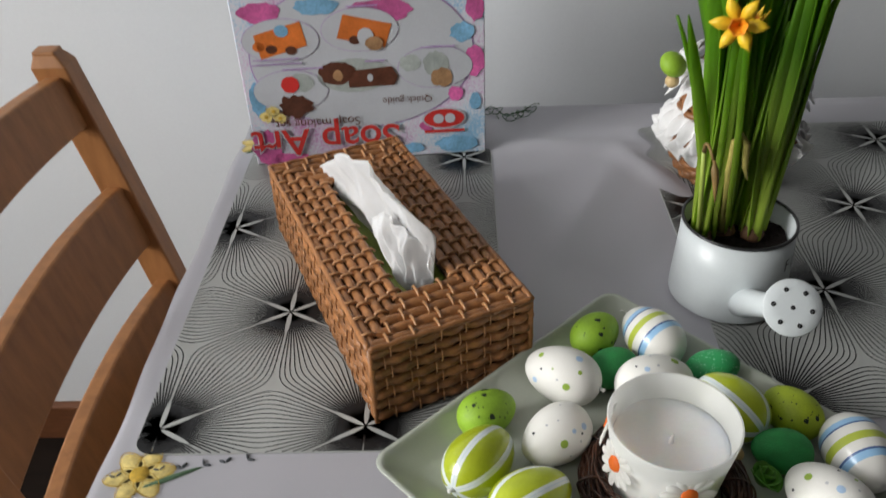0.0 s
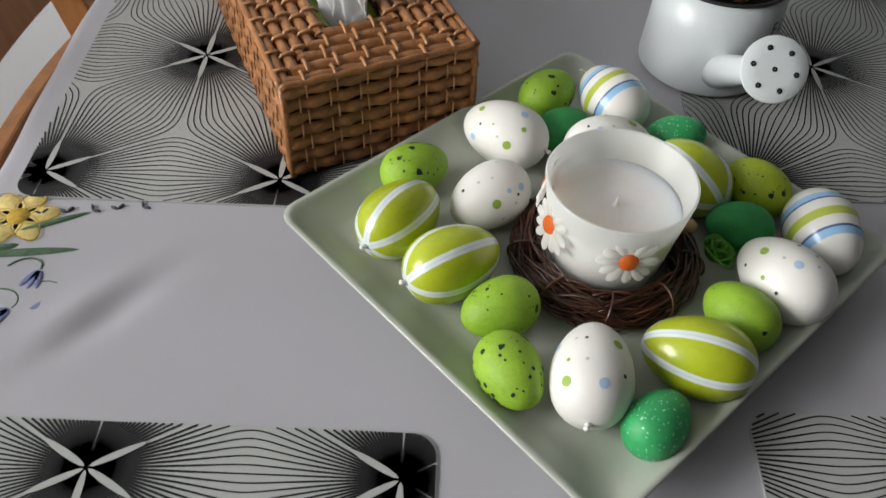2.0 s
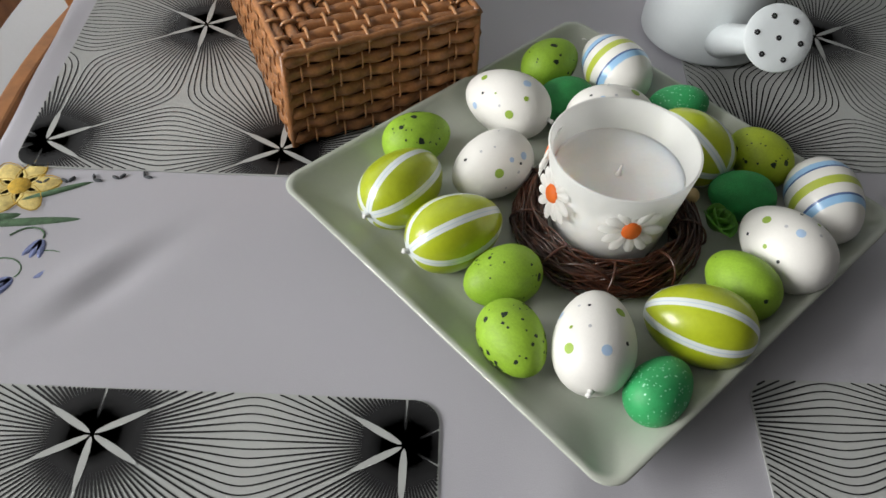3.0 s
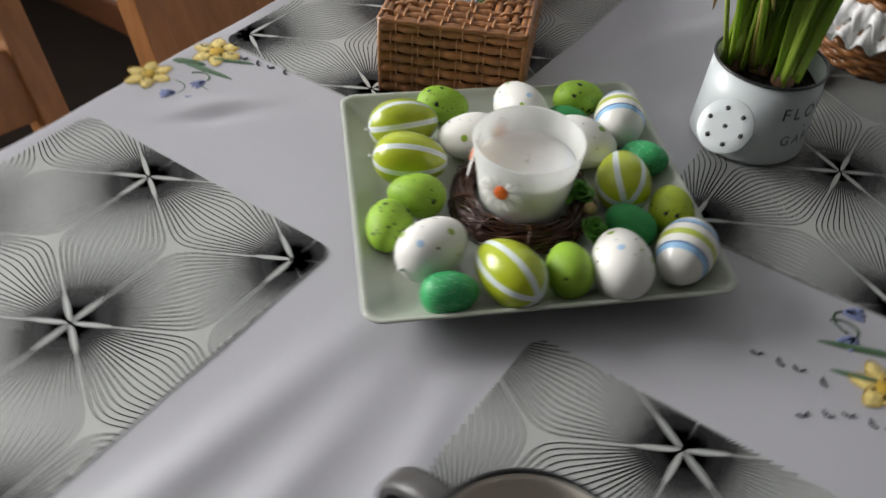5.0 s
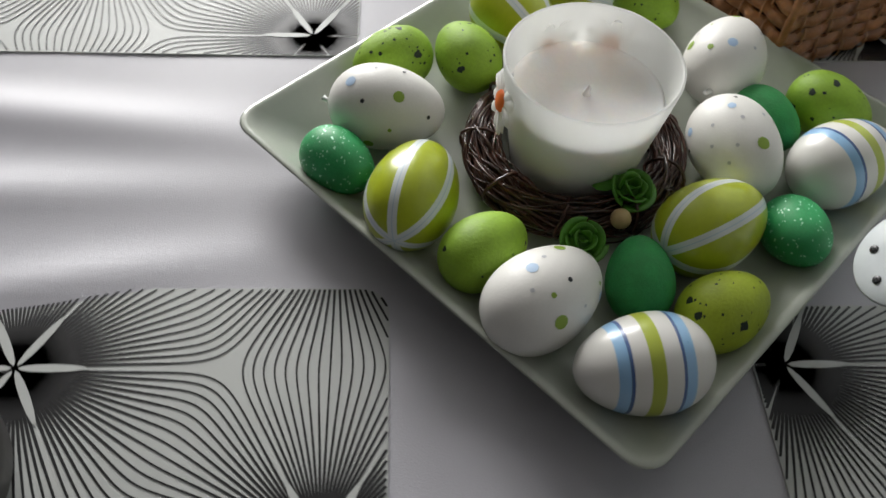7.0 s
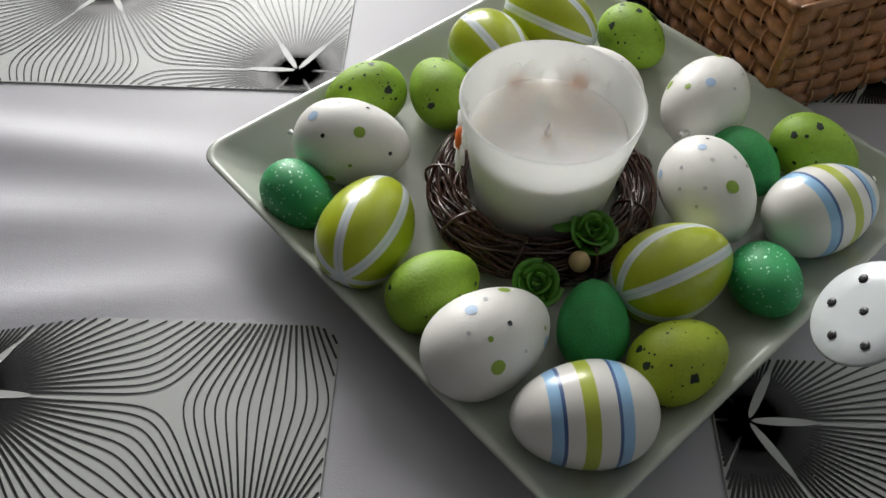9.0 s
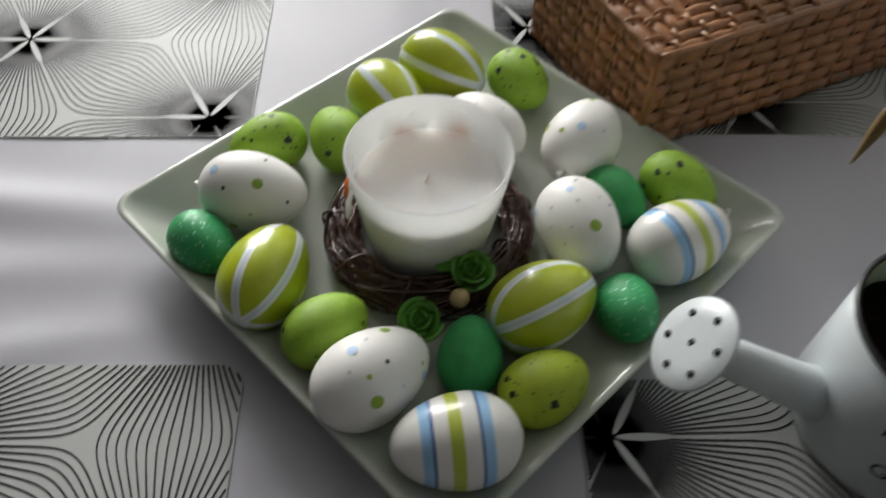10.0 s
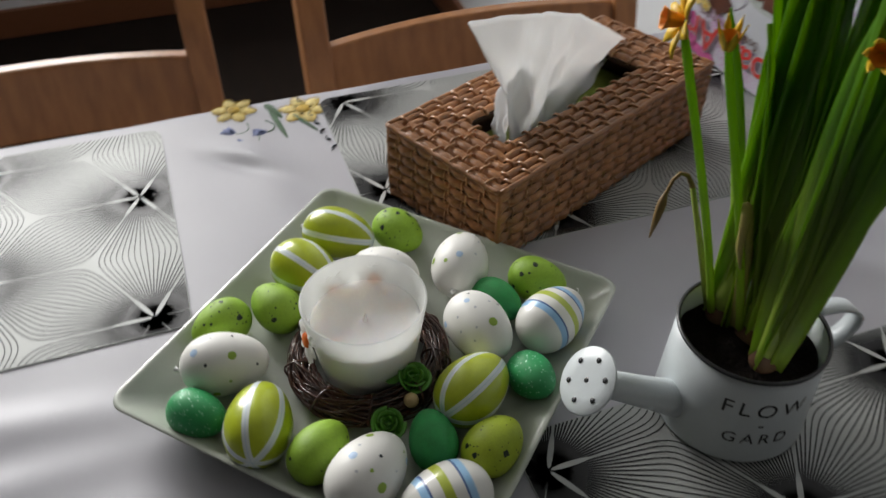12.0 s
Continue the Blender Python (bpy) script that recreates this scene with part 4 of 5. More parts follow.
for a, b in (((-hw, -hl), (hw, -hl)), ((hw, -hl), (hw, hl)), ((hw, hl), (-hw, hl)), ((-hw, hl), (-hw, -hl))):
    v, f = tube([(a[0] + (b[0] - a[0]) * t, a[1] + (b[1] - a[1]) * t, BOX_H - 0.0005 + 0.0004 * math.sin(t * 40)) for t in np.linspace(0, 1, 40)], 0.0022, 8)
    link("edge_cane", mesh_from("edge_cane", v, f, M_RATTAN), tbox)


def tissue_sheet(name, base, tips, seed, belly, n=26):
    """A crumpled sheet between a gathered base line and a wide top line (both as control points)."""
    rng = random.Random(seed)

    def curve(pts, t):
        k = min(int(t * (len(pts) - 1)), len(pts) - 2)
        q = t * (len(pts) - 1) - k
        q = q * q * (3 - 2 * q) * 0.5 + q * 0.5
        return Vector(pts[k]).lerp(Vector(pts[k + 1]), q)

    verts, faces = [], []
    for j in range(n + 1):
        h = j / n
        for i in range(2 * n + 1):
            t = i / (2 * n)
            p = curve(base, t).lerp(curve(tips, t), h)
            fold_h = 0.005 * math.sin(t * 13 + seed) * (1 - 0.7 * h) + 0.006 * noise.noise(Vector((t * 5, h * 3, seed)))
            ridge = abs((t * 4.3 + 0.9 * h + 0.17 * seed) % 1.0 - 0.5) + 0.6 * abs((t * 7.1 - 1.7 * h + 0.31 * seed) % 1.0 - 0.5)
            fold_h += 0.011 * (ridge - 0.4) * (1 - 0.35 * h)
            bulge = 0.004 * math.sin(math.pi * h)
            p += Vector((math.cos(radians(BOX_ROT)), math.sin(radians(BOX_ROT)), 0)) * (fold_h * min(1, h * 3) - bulge + belly * math.sin(math.pi * h) * (1 - t) ** 2)
            verts.append(p)
    w = 2 * n + 1
    for j in range(n):
        for i in range(2 * n):
            a = j * w + i
            faces.append((a, a + 1, a + w + 1, a + w))
    return verts, faces


tissue = thing("tissue", "crumpled white paper tissue pulled up through the slot", "tissue", pose(0, 0, 0))
v, f = tissue_sheet("tissue", [(-0.006, 0.494, 0.796), (-0.016, 0.512, 0.796), (-0.028, 0.534, 0.796), (-0.044, 0.566, 0.796)],
                    [(-0.024, 0.466, 0.906), (-0.050, 0.528, 0.894), (-0.072, 0.585, 0.872), (-0.106, 0.655, 0.820)], 3, 0.020)
s1 = link("sheet", mesh_from("sheet", v, f, M_TISSUE), tissue)
v, f = tissue_sheet("tissue", [(-0.016, 0.492, 0.796), (-0.012, 0.490, 0.796), (-0.008, 0.488, 0.796), (-0.004, 0.487, 0.796)],
                    [(-0.044, 0.522, 0.850), (-0.036, 0.508, 0.864), (-0.020, 0.494, 0.858), (-0.002, 0.490, 0.846)], 8, 0.0)
s2 = link("sheet", mesh_from("sheet", v, f, M_TISSUE), tissue)
for s in (s1, s2):
    md = s.modifiers.new("thick", "SOLIDIFY")
    md.thickness = 0.0004

# ---------------------------------------------------------------- watering can with daffodils
CAN = (0.2375, 0.5465)
can_z = MAT_Z + 0.001
can = thing("watering_can", "small white enamel watering can used as a flower pot", "watering can", pose(*CAN, can_z))
CAN_H, CAN_R0, CAN_R1 = 0.0715, 0.0462, 0.0430


def can_radius(z):
    return CAN_R0 + (CAN_R1 - CAN_R0) * z / CAN_H


v, f = lathe([(0.001, 0.0), (CAN_R0 - 0.003, 0.0), (CAN_R0, 0.0025), (CAN_R0, 0.004), (can_radius(0.04), 0.04), (CAN_R1, CAN_H - 0.001), (CAN_R1 - 0.0012, CAN_H - 0.001), (CAN_R1 - 0.0002, 0.040), (0.001, 0.040)], 72)
link("body", mesh_from("body", v, f, M_ENAMEL), can)
v, f = tube([((CAN_R1 - 0.0002) * math.cos(a), (CAN_R1 - 0.0002) * math.sin(a), CAN_H - 0.0004) for a in np.linspace(0, 2 * math.pi, 72, endpoint=False)], 0.0013, 8, True)
link("rim", mesh_from("rim", v, f, M_RIM), can, "dark rolled rim")
sp0, sp1 = Vector((-0.001, -CAN_R0 + 0.006, 0.020)), Vector((0.0035, -0.1065, 0.0690))
v, f = tube([sp0, sp0.lerp(sp1, 0.12), sp0.lerp(sp1, 0.5), sp1], [0.0120, 0.0110, 0.0092, 0.0075], 24)
spout = link("spout", mesh_from("spout", v, f, M_ENAMEL), can)
nrm = (Vector((-0.06, -0.72, 0.62))).normalized()
rose_m = Matrix.Translation((0.0045, -0.1095, 0.0715)) @ nrm.to_track_quat("Z", "Y").to_matrix().to_4x4()
v, f = lathe([(0.0075, -0.006), (0.012, -0.004), (0.0190, -0.001), (0.0197, 0.0), (0.0190, 0.0008), (0.010, 0.0012), (0.0004, 0.0014)], 40)
rose = link("rose_head", mesh_from("rose_head", v, f, M_ENAMEL), can, "round sprinkler head with seven holes", rose_m)
# Each hole is a raised near-black disc with its inner shade painted on
hole = mesh_from("hole", *lathe([(0.0004, 0.0004), (0.0014, 0.0004), (0.0017, 0.0001)], 14), M_RIM)
for k in range(7):
    a, r = (k - 1) * math.pi / 3 + 0.87, (0.0128 if k else 0.0)
    link("hole", hole, rose, "", pose(r * math.cos(a), r * math.sin(a), 0.0012))
hpts = []
for i in range(26):
    t = i / 25
    a = math.pi * (1 - t) - math.pi / 2
    hpts.append((0.0, CAN_R1 - 0.001 + 0.042 * math.cos(a) * (1.0 - 0.15 * t), 0.050 + 0.022 * math.sin(a)))
verts, faces = [], []
for x, y, z in hpts:
    for dx, dz in ((-0.006, 0), (0.006, 0)):
        verts.append((x + dx, y, z))
for i in range(25):
    faces.append((2 * i, 2 * i + 1, 2 * i + 3, 2 * i + 2))
hd = link("handle", mesh_from("handle", verts, faces, M_ENAMEL), can, "white strap handle")
md = hd.modifiers.new("thick", "SOLIDIFY")
md.thickness = 0.002


def wrapped_text(word, size, height, az, parent, spacing=1.15):
    """Letters wrapped round the can's side at azimuth az."""
    cu = bpy.data.curves.new("letters", "FONT")
    cu.body, cu.size, cu.align_x, cu.space_character = word, size, "LEFT", spacing
    tmp = new("tmp_letters", cu)
    me = bpy.data.meshes.new_from_object(tmp.evaluated_get(bpy.context.evaluated_depsgraph_get()))
    bpy.data.objects.remove(tmp)
    bm = bmesh.new()
    bm.from_mesh(me)
    bmesh.ops.triangulate(bm, faces=bm.faces)
    bmesh.ops.subdivide_edges(bm, edges=[e for e in bm.edges if e.calc_length() > 0.003], cuts=2)
    for q in bm.verts:
        z = height + q.co.y
        r = can_radius(z) + 0.0003
        a = radians(az) + q.co.x / r
        q.co = Vector((r * math.cos(a), r * math.sin(a), z))
    bpy.data.meshes.remove(me)
    part("lettering", bm, M_RIM, parent, "dark serif-like printed capital letters", False)


bpy.context.view_layer.update()
wrapped_text("FLOW", 0.0150, 0.0435, -51, can, 1.35)
wrapped_text("-", 0.0120, 0.0325, -21, can)
wrapped_text("GARD", 0.0120, 0.0200, -44, can, 1.35)
soil_v, soil_f = [], []
for j in range(13):
    for i in range(40):
        r, a = (CAN_R1 - 0.0022) * j / 12, 2 * math.pi * i / 40
        soil_v.append((r * math.cos(a), r * math.sin(a), 0.053 + 0.006 * noise.noise(Vector((r * 60 * math.cos(a), r * 60 * math.sin(a), 2))) * (j > 0)))
for j in range(12):
    for i in range(40):
        soil_f.append((j * 40 + i, (j + 1) * 40 + i, (j + 1) * 40 + (i + 1) % 40, j * 40 + (i + 1) % 40))
soil = link("potting_soil", mesh_from("potting_soil", soil_v, soil_f, M_SOIL), m=pose(*CAN, can_z))
tagged(soil, "dark crumbly potting soil in the watering can", "soil", kind="stuff")


def blade(base, tip, bend, w, seed, twist=0.3):
    """A strap leaf from base to tip; bend: sideways push at two thirds."""
    rng = random.Random(seed)
    b, t, k = Vector(base), Vector(tip), Vector(bend)
    n = 18
    side0 = Vector((math.cos(rng.uniform(0, 3.14)), math.sin(rng.uniform(0, 3.14)), 0)).normalized()
    verts, faces = [], []
    for i in range(n + 1):
        s = i / n
        p = b * (1 - s) ** 2 + (b.lerp(t, 0.55).lerp(Vector((b.x, b.y, b.z + 0.6 * (t.z - b.z))), 0.6) + k) * 2 * s * (1 - s) + t * s * s
        a = twist * s * 2
        side = Vector((side0.x * math.cos(a) - side0.y * math.sin(a), side0.x * math.sin(a) + side0.y * math.cos(a), 0))
        d = (t - b).normalized()
        nn = side.cross(d)
        ww = w * (0.75 + 0.35 * math.sin(math.pi * min(1, s * 1.1))) * (1.0 if s < 0.82 else max(0.12, math.sqrt(max(0.0, (1 - s) / 0.18))))
        for q, c in ((-1, 0.0016), (-0.5, 0.0004), (0, 0.0), (0.5, 0.0004), (1, 0.0016)):
            verts.append(p + side * (q * ww * 0.5) + nn * c)
    for i in range(n):
        for q in range(4):
            a = i * 5 + q
            faces.append((a, a + 5, a + 6, a + 1))
    return verts, faces


daff = thing("daffodils", "potted daffodils with tall green strap leaves and few yellow blooms", "plant", pose(*CAN, can_z))
rng = random.Random(11)
CLUMPS = [(-0.028, 0.000, 14), (0.013, 0.003, 15), (0.003, 0.026, 12), (-0.008, 0.008, 9)]
for c, (cx, cy, count) in enumerate(CLUMPS):
    v, f = lathe([(0.001, 0.046), (0.008, 0.050), (0.0095, 0.056), (0.006, 0.063), (0.003, 0.067), (0.0005, 0.068)], 16)
    link("bulb", mesh_from("bulb", [(x + cx, y + cy, z) for x, y, z in v], f, M_BULB), daff, "brown papery bulb")
    for k in range(count):
        a, r = rng.uniform(0, 6.28), rng.uniform(0.0, 0.008)
        bx, by = cx + r * math.cos(a), cy + r * math.sin(a)
        lean = rng.uniform(0.008, 0.070) if k % 3 else rng.uniform(0.0, 0.025)
        la = math.atan2(cy, cx) + rng.uniform(-1.5, 1.5)
        h = rng.uniform(0.15, 0.31)
        tip = (bx + lean * math.cos(la), by + 0.55 * lean * math.sin(la) - 0.008, 0.066 + h)
        bend = (rng.uniform(-0.012, 0.012), rng.uniform(-0.012, 0.012), 0)
        blade_ob = link("leaf", mesh_from("leaf", *blade((bx, by, 0.054), tip, bend, rng.uniform(0.0095, 0.0155), c * 20 + k), M_LEAF), daff)
        md = blade_ob.modifiers.new("thick", "SOLIDIFY")
        md.thickness = 0.0011
    v, f = tube([(cx, cy, 0.058), (cx, cy, 0.075), (cx * 1.02, cy * 1.02, 0.10)], [0.0065, 0.0058, 0.0035], 12)
    link("leaf_sheath", mesh_from("leaf_sheath", v, f, M_STEM), daff, "pale green leaf sheath")


def bloom(base, head, facing, size, closed=False):
    b, h = Vector(base), Vector(head)
    pts = [b.lerp(h, t) + Vector((0.004 * math.sin(t * 3), 0.003 * math.sin(t * 2), 0)) * (1 - t) for t in np.linspace(0, 1, 12)]
    stem = link("flower_stem", mesh_from("flower_stem", *tube(pts, [0.0024] * 11 + [0.0016], 8), M_LEAF), daff)
    m = Matrix.Translation(h) @ Vector(facing).normalized().to_track_quat("Z", "Y").to_matrix().to_4x4()
    for k in range(6):
        a = k * math.pi / 3
        verts, faces = [], []
        for i in range(7):
            t = i / 6
            wv = size * 0.26 * math.sin(math.pi * (0.12 + 0.86 * t)) * (0.55 if closed else 1)
            r = size * 0.15 + size * t * (0.35 if closed else 0.95)
            z = size * (1.2 * t if closed else 0.22 * math.sin(t * 2.4))
            for s in (-1, 0, 1):
                verts.append((r * math.cos(a) - s * wv * math.sin(a), r * math.sin(a) + s * wv * math.cos(a), z - abs(s) * 0.001))
        for i in range(6):
            for s in range(2):
                q = i * 3 + s
                faces.append((q, q + 3, q + 4, q + 1))
        p = link("petal", mesh_from("petal", verts, faces, M_YELLOW), stem, "", m)
        md = p.modifiers.new("thick", "SOLIDIFY")
        md.thickness = 0.0006
    prof = [(size * 0.14, 0), (size * 0.20, size * 0.15), (size * 0.24, size * 0.42), (size * 0.34, size * 0.60), (size * 0.31, size * 0.58), (size * 0.20, size * 0.40), (size * 0.02, size * 0.10)]
    v, f = lathe(prof, 20)
    v = [(x * (1 + 0.10 * math.sin(6 * math.atan2(y, x))), y * (1 + 0.10 * math.sin(6 * math.atan2(y, x))), z) for x, y, z in v]
    link("trumpet", mesh_from("trumpet", v, f, M_TRUMPET), stem, "orange frilled trumpet", m)


bloom((-0.028, -0.008, 0.06), (-0.047, -0.058, 0.250), (-0.3, -0.8, 0.15), 0.016)
bloom((-0.010, 0.0, 0.06), (-0.034, -0.040, 0.240), (0.2, -0.2, 1.0), 0.013, True)
bloom((0.014, 0.004, 0.06), (0.024, -0.012, 0.262), (0.6, -0.6, 0.3), 0.015, True)
pts = [(-0.032, -0.008, 0.06), (-0.040, -0.020, 0.11), (-0.046, -0.030, 0.148), (-0.047, -0.034, 0.156), (-0.047, -0.039, 0.1585), (-0.046, -0.044, 0.156), (-0.044, -0.048, 0.149)]
link("withered_stalk", mesh_from("withered_stalk", *tube(pts[:3], [0.0022, 0.0020, 0.0017], 8), M_STEM), daff, "pale green stalk of a withered flower")
pts = pts[2:]
link("dry_stem", mesh_from("dry_stem", *tube(pts, [0.0017, 0.0014, 0.0012, 0.0011, 0.001], 7), M_DRY), daff, "withered bent flower stem")
v, f = tube([(-0.044, -0.048, 0.151), (-0.043, -0.050, 0.144), (-0.042, -0.052, 0.136), (-0.041, -0.055, 0.122)], [0.0008, 0.0027, 0.0023, 0.0004], 8)
dry_leaf = link("withered_leaf", mesh_from("withered_leaf", *tube([(-0.013, 0.000, 0.060), (-0.017, -0.006, 0.115), (-0.019, -0.012, 0.145), (-0.017, -0.016, 0.152), (-0.013, -0.018, 0.146), (-0.011, -0.018, 0.128), (-0.007, -0.017, 0.116)],
                 [0.0036, 0.0038, 0.0034, 0.0030, 0.0028, 0.0022, 0.0006], 6), M_WITHER), daff, "yellowed bent leaf")
link("dry_bud", mesh_from("dry_bud", v, f, M_DRY), daff, "brown withered bud")

# ---------------------------------------------------------------- mug
mug = thing("mug", "dark rimmed mug of black coffee on a placemat", "mug", pose(0.2975, 0.071, MAT_Z + 0.001))
MUG_H, MUG_R = 0.0955, 0.0462
v, f = lathe([(0.001, 0), (MUG_R - 0.006, 0), (MUG_R - 0.002, 0.003), (MUG_R, 0.02), (MUG_R, MUG_H - 0.001), (MUG_R - 0.001, MUG_H)], 64)
link("body", mesh_from("body", v, f, M_MUGOUT), mug, "dark grey glazed outside")
v, f = lathe([(MUG_R - 0.001, MUG_H), (MUG_R - 0.0026, MUG_H - 0.0008), (MUG_R - 0.0038, MUG_H - 0.004), (MUG_R - 0.004, 0.02), (0.03, 0.008), (0.001, 0.008)], 64)
link("inside", mesh_from("inside", v, f, M_MUGIN), mug, "cream glazed inside")
v, f = tube([((MUG_R - 0.0012) * math.cos(a), (MUG_R - 0.0012) * math.sin(a), MUG_H - 0.0002) for a in np.linspace(0, 2 * math.pi, 64, endpoint=False)], 0.0013, 8, True)
link("rim", mesh_from("rim", v, f, M_RIM), mug, "thin dark rim")
v, f = lathe([(0.0005, 0.074), (0.03, 0.074), (MUG_R - 0.0042, 0.0743)], 48)
link("coffee", mesh_from("coffee", v, f, M_COFFEE), mug, "black coffee")
verts, faces = [], []
ha = radians(172)
for i in range(25):
    a = math.pi * (i / 24) - math.pi / 2
    for dr, dw in ((-0.0035, -0.005), (-0.0035, 0.005), (-0.001, 0.0074), (0.002, 0.0074), (0.0035, 0.005), (0.0035, -0.005), (0.002, -0.0074), (-0.001, -0.0074)):
        r, z = MUG_R - 0.002 + (0.033 + dr) * math.cos(a), 0.062 + (0.029 + dr) * math.sin(a)
        verts.append((r * math.cos(ha) - dw * math.sin(ha), r * math.sin(ha) + dw * math.cos(ha), z))
for i in range(24):
    for k in range(8):
        faces.append((i * 8 + k, i * 8 + (k + 1) % 8, i * 8 + 8 + (k + 1) % 8, i * 8 + 8 + k))
link("handle", mesh_from("handle", verts, faces, M_MUGOUT), mug)

# ---------------------------------------------------------------- chairs


def chair():
    ob = thing("dining_chair", "orange-brown wooden ladder-back dining chair pushed under the table", "chair", pose(0, 0, 0), "dining chairs at the table")

    def post_x(z):
        return 0.0 if z < 0.45 else -0.155 * (z - 0.45) - 0.02 * ((z - 0.45) / 0.5) ** 2

    W = 0.195
    for s in (-1, 1):
        verts, faces = [], []
        zs = [0, 0.2, 0.42, 0.5, 0.58, 0.66, 0.74, 0.81, 0.866, 0.877, 0.881]
        for z in zs:
            x = post_x(z) - (0.03 * (0.42 - z) / 0.42 if z < 0.42 else 0)
            tx, ty = (0.018, 0.015) if z < 0.871 else (0.012, 0.010)
            for dx, dy in ((-1, -1), (1, -1), (1, 1), (-1, 1)):
                verts.append((x + dx * tx, s * W + dy * ty, z))
        for j in range(len(zs) - 1):
            for k in range(4):
                faces.append((j * 4 + k, j * 4 + (k + 1) % 4, j * 4 + 4 + (k + 1) % 4, j * 4 + 4 + k))
        faces += [(3, 2, 1, 0), tuple(len(zs) * 4 - 4 + k for k in range(4))]
        p = link("back_post", mesh_from("back_post", verts, faces, M_WOOD, False), ob)
        b = p.modifiers.new("soft", "BEVEL")
        b.width, b.segments = 0.003, 2
    for z0, z1 in ((0.799, 0.856), (0.648, 0.725), (0.520, 0.595)):
        verts, faces = [], []
        n = 16
        for i in range(n + 1):
            t = -1 + 2 * i / n
            bow = -0.012 * (1 - t * t)
            arch = 0.008 * (1 - t * t)
            y = t * (W - 0.012)
            for x, z in ((-0.009, z0 + arch * 0.6), (0.009, z0 + arch * 0.6), (0.009, z1 + arch), (-0.009, z1 + arch)):
                verts.append((post_x(z) + x + bow, y, z))
        for i in range(n):
            for k in range(4):
                faces.append((i * 4 + k, i * 4 + (k + 1) % 4, i * 4 + 4 + (k + 1) % 4, i * 4 + 4 + k))
        faces += [(3, 2, 1, 0), tuple(n * 4 + k for k in range(4))]
        p = link("slat", mesh_from("slat", verts, faces, M_WOOD, False), ob)
        b = p.modifiers.new("soft", "BEVEL")
        b.width, b.segments, b.limit_method = 0.003, 2, "ANGLE"
    part("seat", box_bm(-0.02, -W - 0.01, 0.43, 0.40, W + 0.01, 0.455, 0.008), M_WOOD, ob, smooth=False)
    for s in (-1, 1):
        part("front_leg", box_bm(0.35, s * W - 0.018, 0, 0.386, s * W + 0.018, 0.43, 0.004), M_WOOD, ob, smooth=False)
        part("side_rail", box_bm(0.0, s * W - 0.01, 0.37, 0.35, s * W + 0.01, 0.43, 0.003), M_WOOD, ob, smooth=False)
        part("stretcher", box_bm(-0.01, s * W - 0.008, 0.18, 0.36, s * W + 0.008, 0.20, 0.003), M_WOOD, ob, smooth=False)
    return ob


c1 = chair()
c1.matrix_basis = pose(-0.316, 0.606, 0)
copy_thing(c1, pose(-0.352, 0.092, 0))

# ---------------------------------------------------------------- craft box
carton = thing("craft_box", "printed cardboard craft set box standing upside down", "box", pose(-0.075, 0.7845, MAT_Z + 0.001, 0, 0, 4.0))
CW, CD, CH = 0.1222, 0.055, 0.235
part("carton", box_bm(-CW, 0, 0, CW, CD, CH, 0.001, 1), M_CARD, carton, smooth=False)


def face_patch(name, points, material, level, label=""):
    """A printed flat shape on the front; points are (x, z)."""
    n = len(points)
    link(name, mesh_from(name, [(x, -0.0003 * level, z) for x, z in points], [tuple(range(n))], material, False), carton, label)


def oval(x, z, a, b, n=28, wob=0.0, seed=0):
    rng = random.Random(seed)
    return [(x + a * math.cos(t) * (1 + rng.uniform(-wob, wob)), z + b * math.sin(t) * (1 + rng.uniform(-wob, wob))) for t in np.linspace(0, 2 * math.pi, n, endpoint=False)]


def face_text(word, size, x, z, material, level, bold=0.0):
    """Upside-down printed words, centred at x, z."""
    cu = bpy.data.curves.new("letters", "FONT")
    cu.body, cu.size, cu.align_x, cu.align_y, cu.offset = word, size, "CENTER", "CENTER", bold
    tmp = new("tmp_letters", cu)
    me = bpy.data.meshes.new_from_object(tmp.evaluated_get(bpy.context.evaluated_depsgraph_get()))
    bpy.data.objects.remove(tmp)
    bm = bmesh.new()
    bm.from_mesh(me)
    bpy.data.meshes.remove(me)
    for q in bm.verts:
        q.co = Vector((x - q.co.x, -0.0003 * level, z - q.co.y))
    part("word_print", bm, material, carton, "", False)


P_WHITE = surface("print_white", (0.52, 0.54, 0.58), 0.4, vary=0.06, scale=20)
P_RED = surface("print_red", (0.62, 0.035, 0.03), 0.4, vary=0.1)
P_ORANGE = surface("print_orange", (0.66, 0.17, 0.03), 0.4, vary=0.2, scale=60)
P_BROWN = surface("print_brown", (0.10, 0.035, 0.02), 0.4, vary=0.4, scale=50)
P_TAN = surface("print_tan", (0.42, 0.24, 0.12), 0.4, vary=0.4, scale=60)
P_LILAC = surface("print_lilac", (0.42, 0.28, 0.52), 0.4, vary=0.2)
P_GREY = surface("print_grey", (0.40, 0.44, 0.42), 0.4, vary=0.2, scale=60)
P_PINK = surface("print_pink", (0.62, 0.12, 0.34), 0.4, vary=0.4, scale=40)
P_BLUE = surface("print_blue", (0.20, 0.42, 0.62), 0.4, vary=0.4, scale=40)
face_patch("print_panel", oval(0.0, 0.115, 0.112, 0.078, 60), P_LILAC, 1)
face_patch("print_panel", oval(0.0, 0.115, 0.1105, 0.0765, 60), P_WHITE, 2)
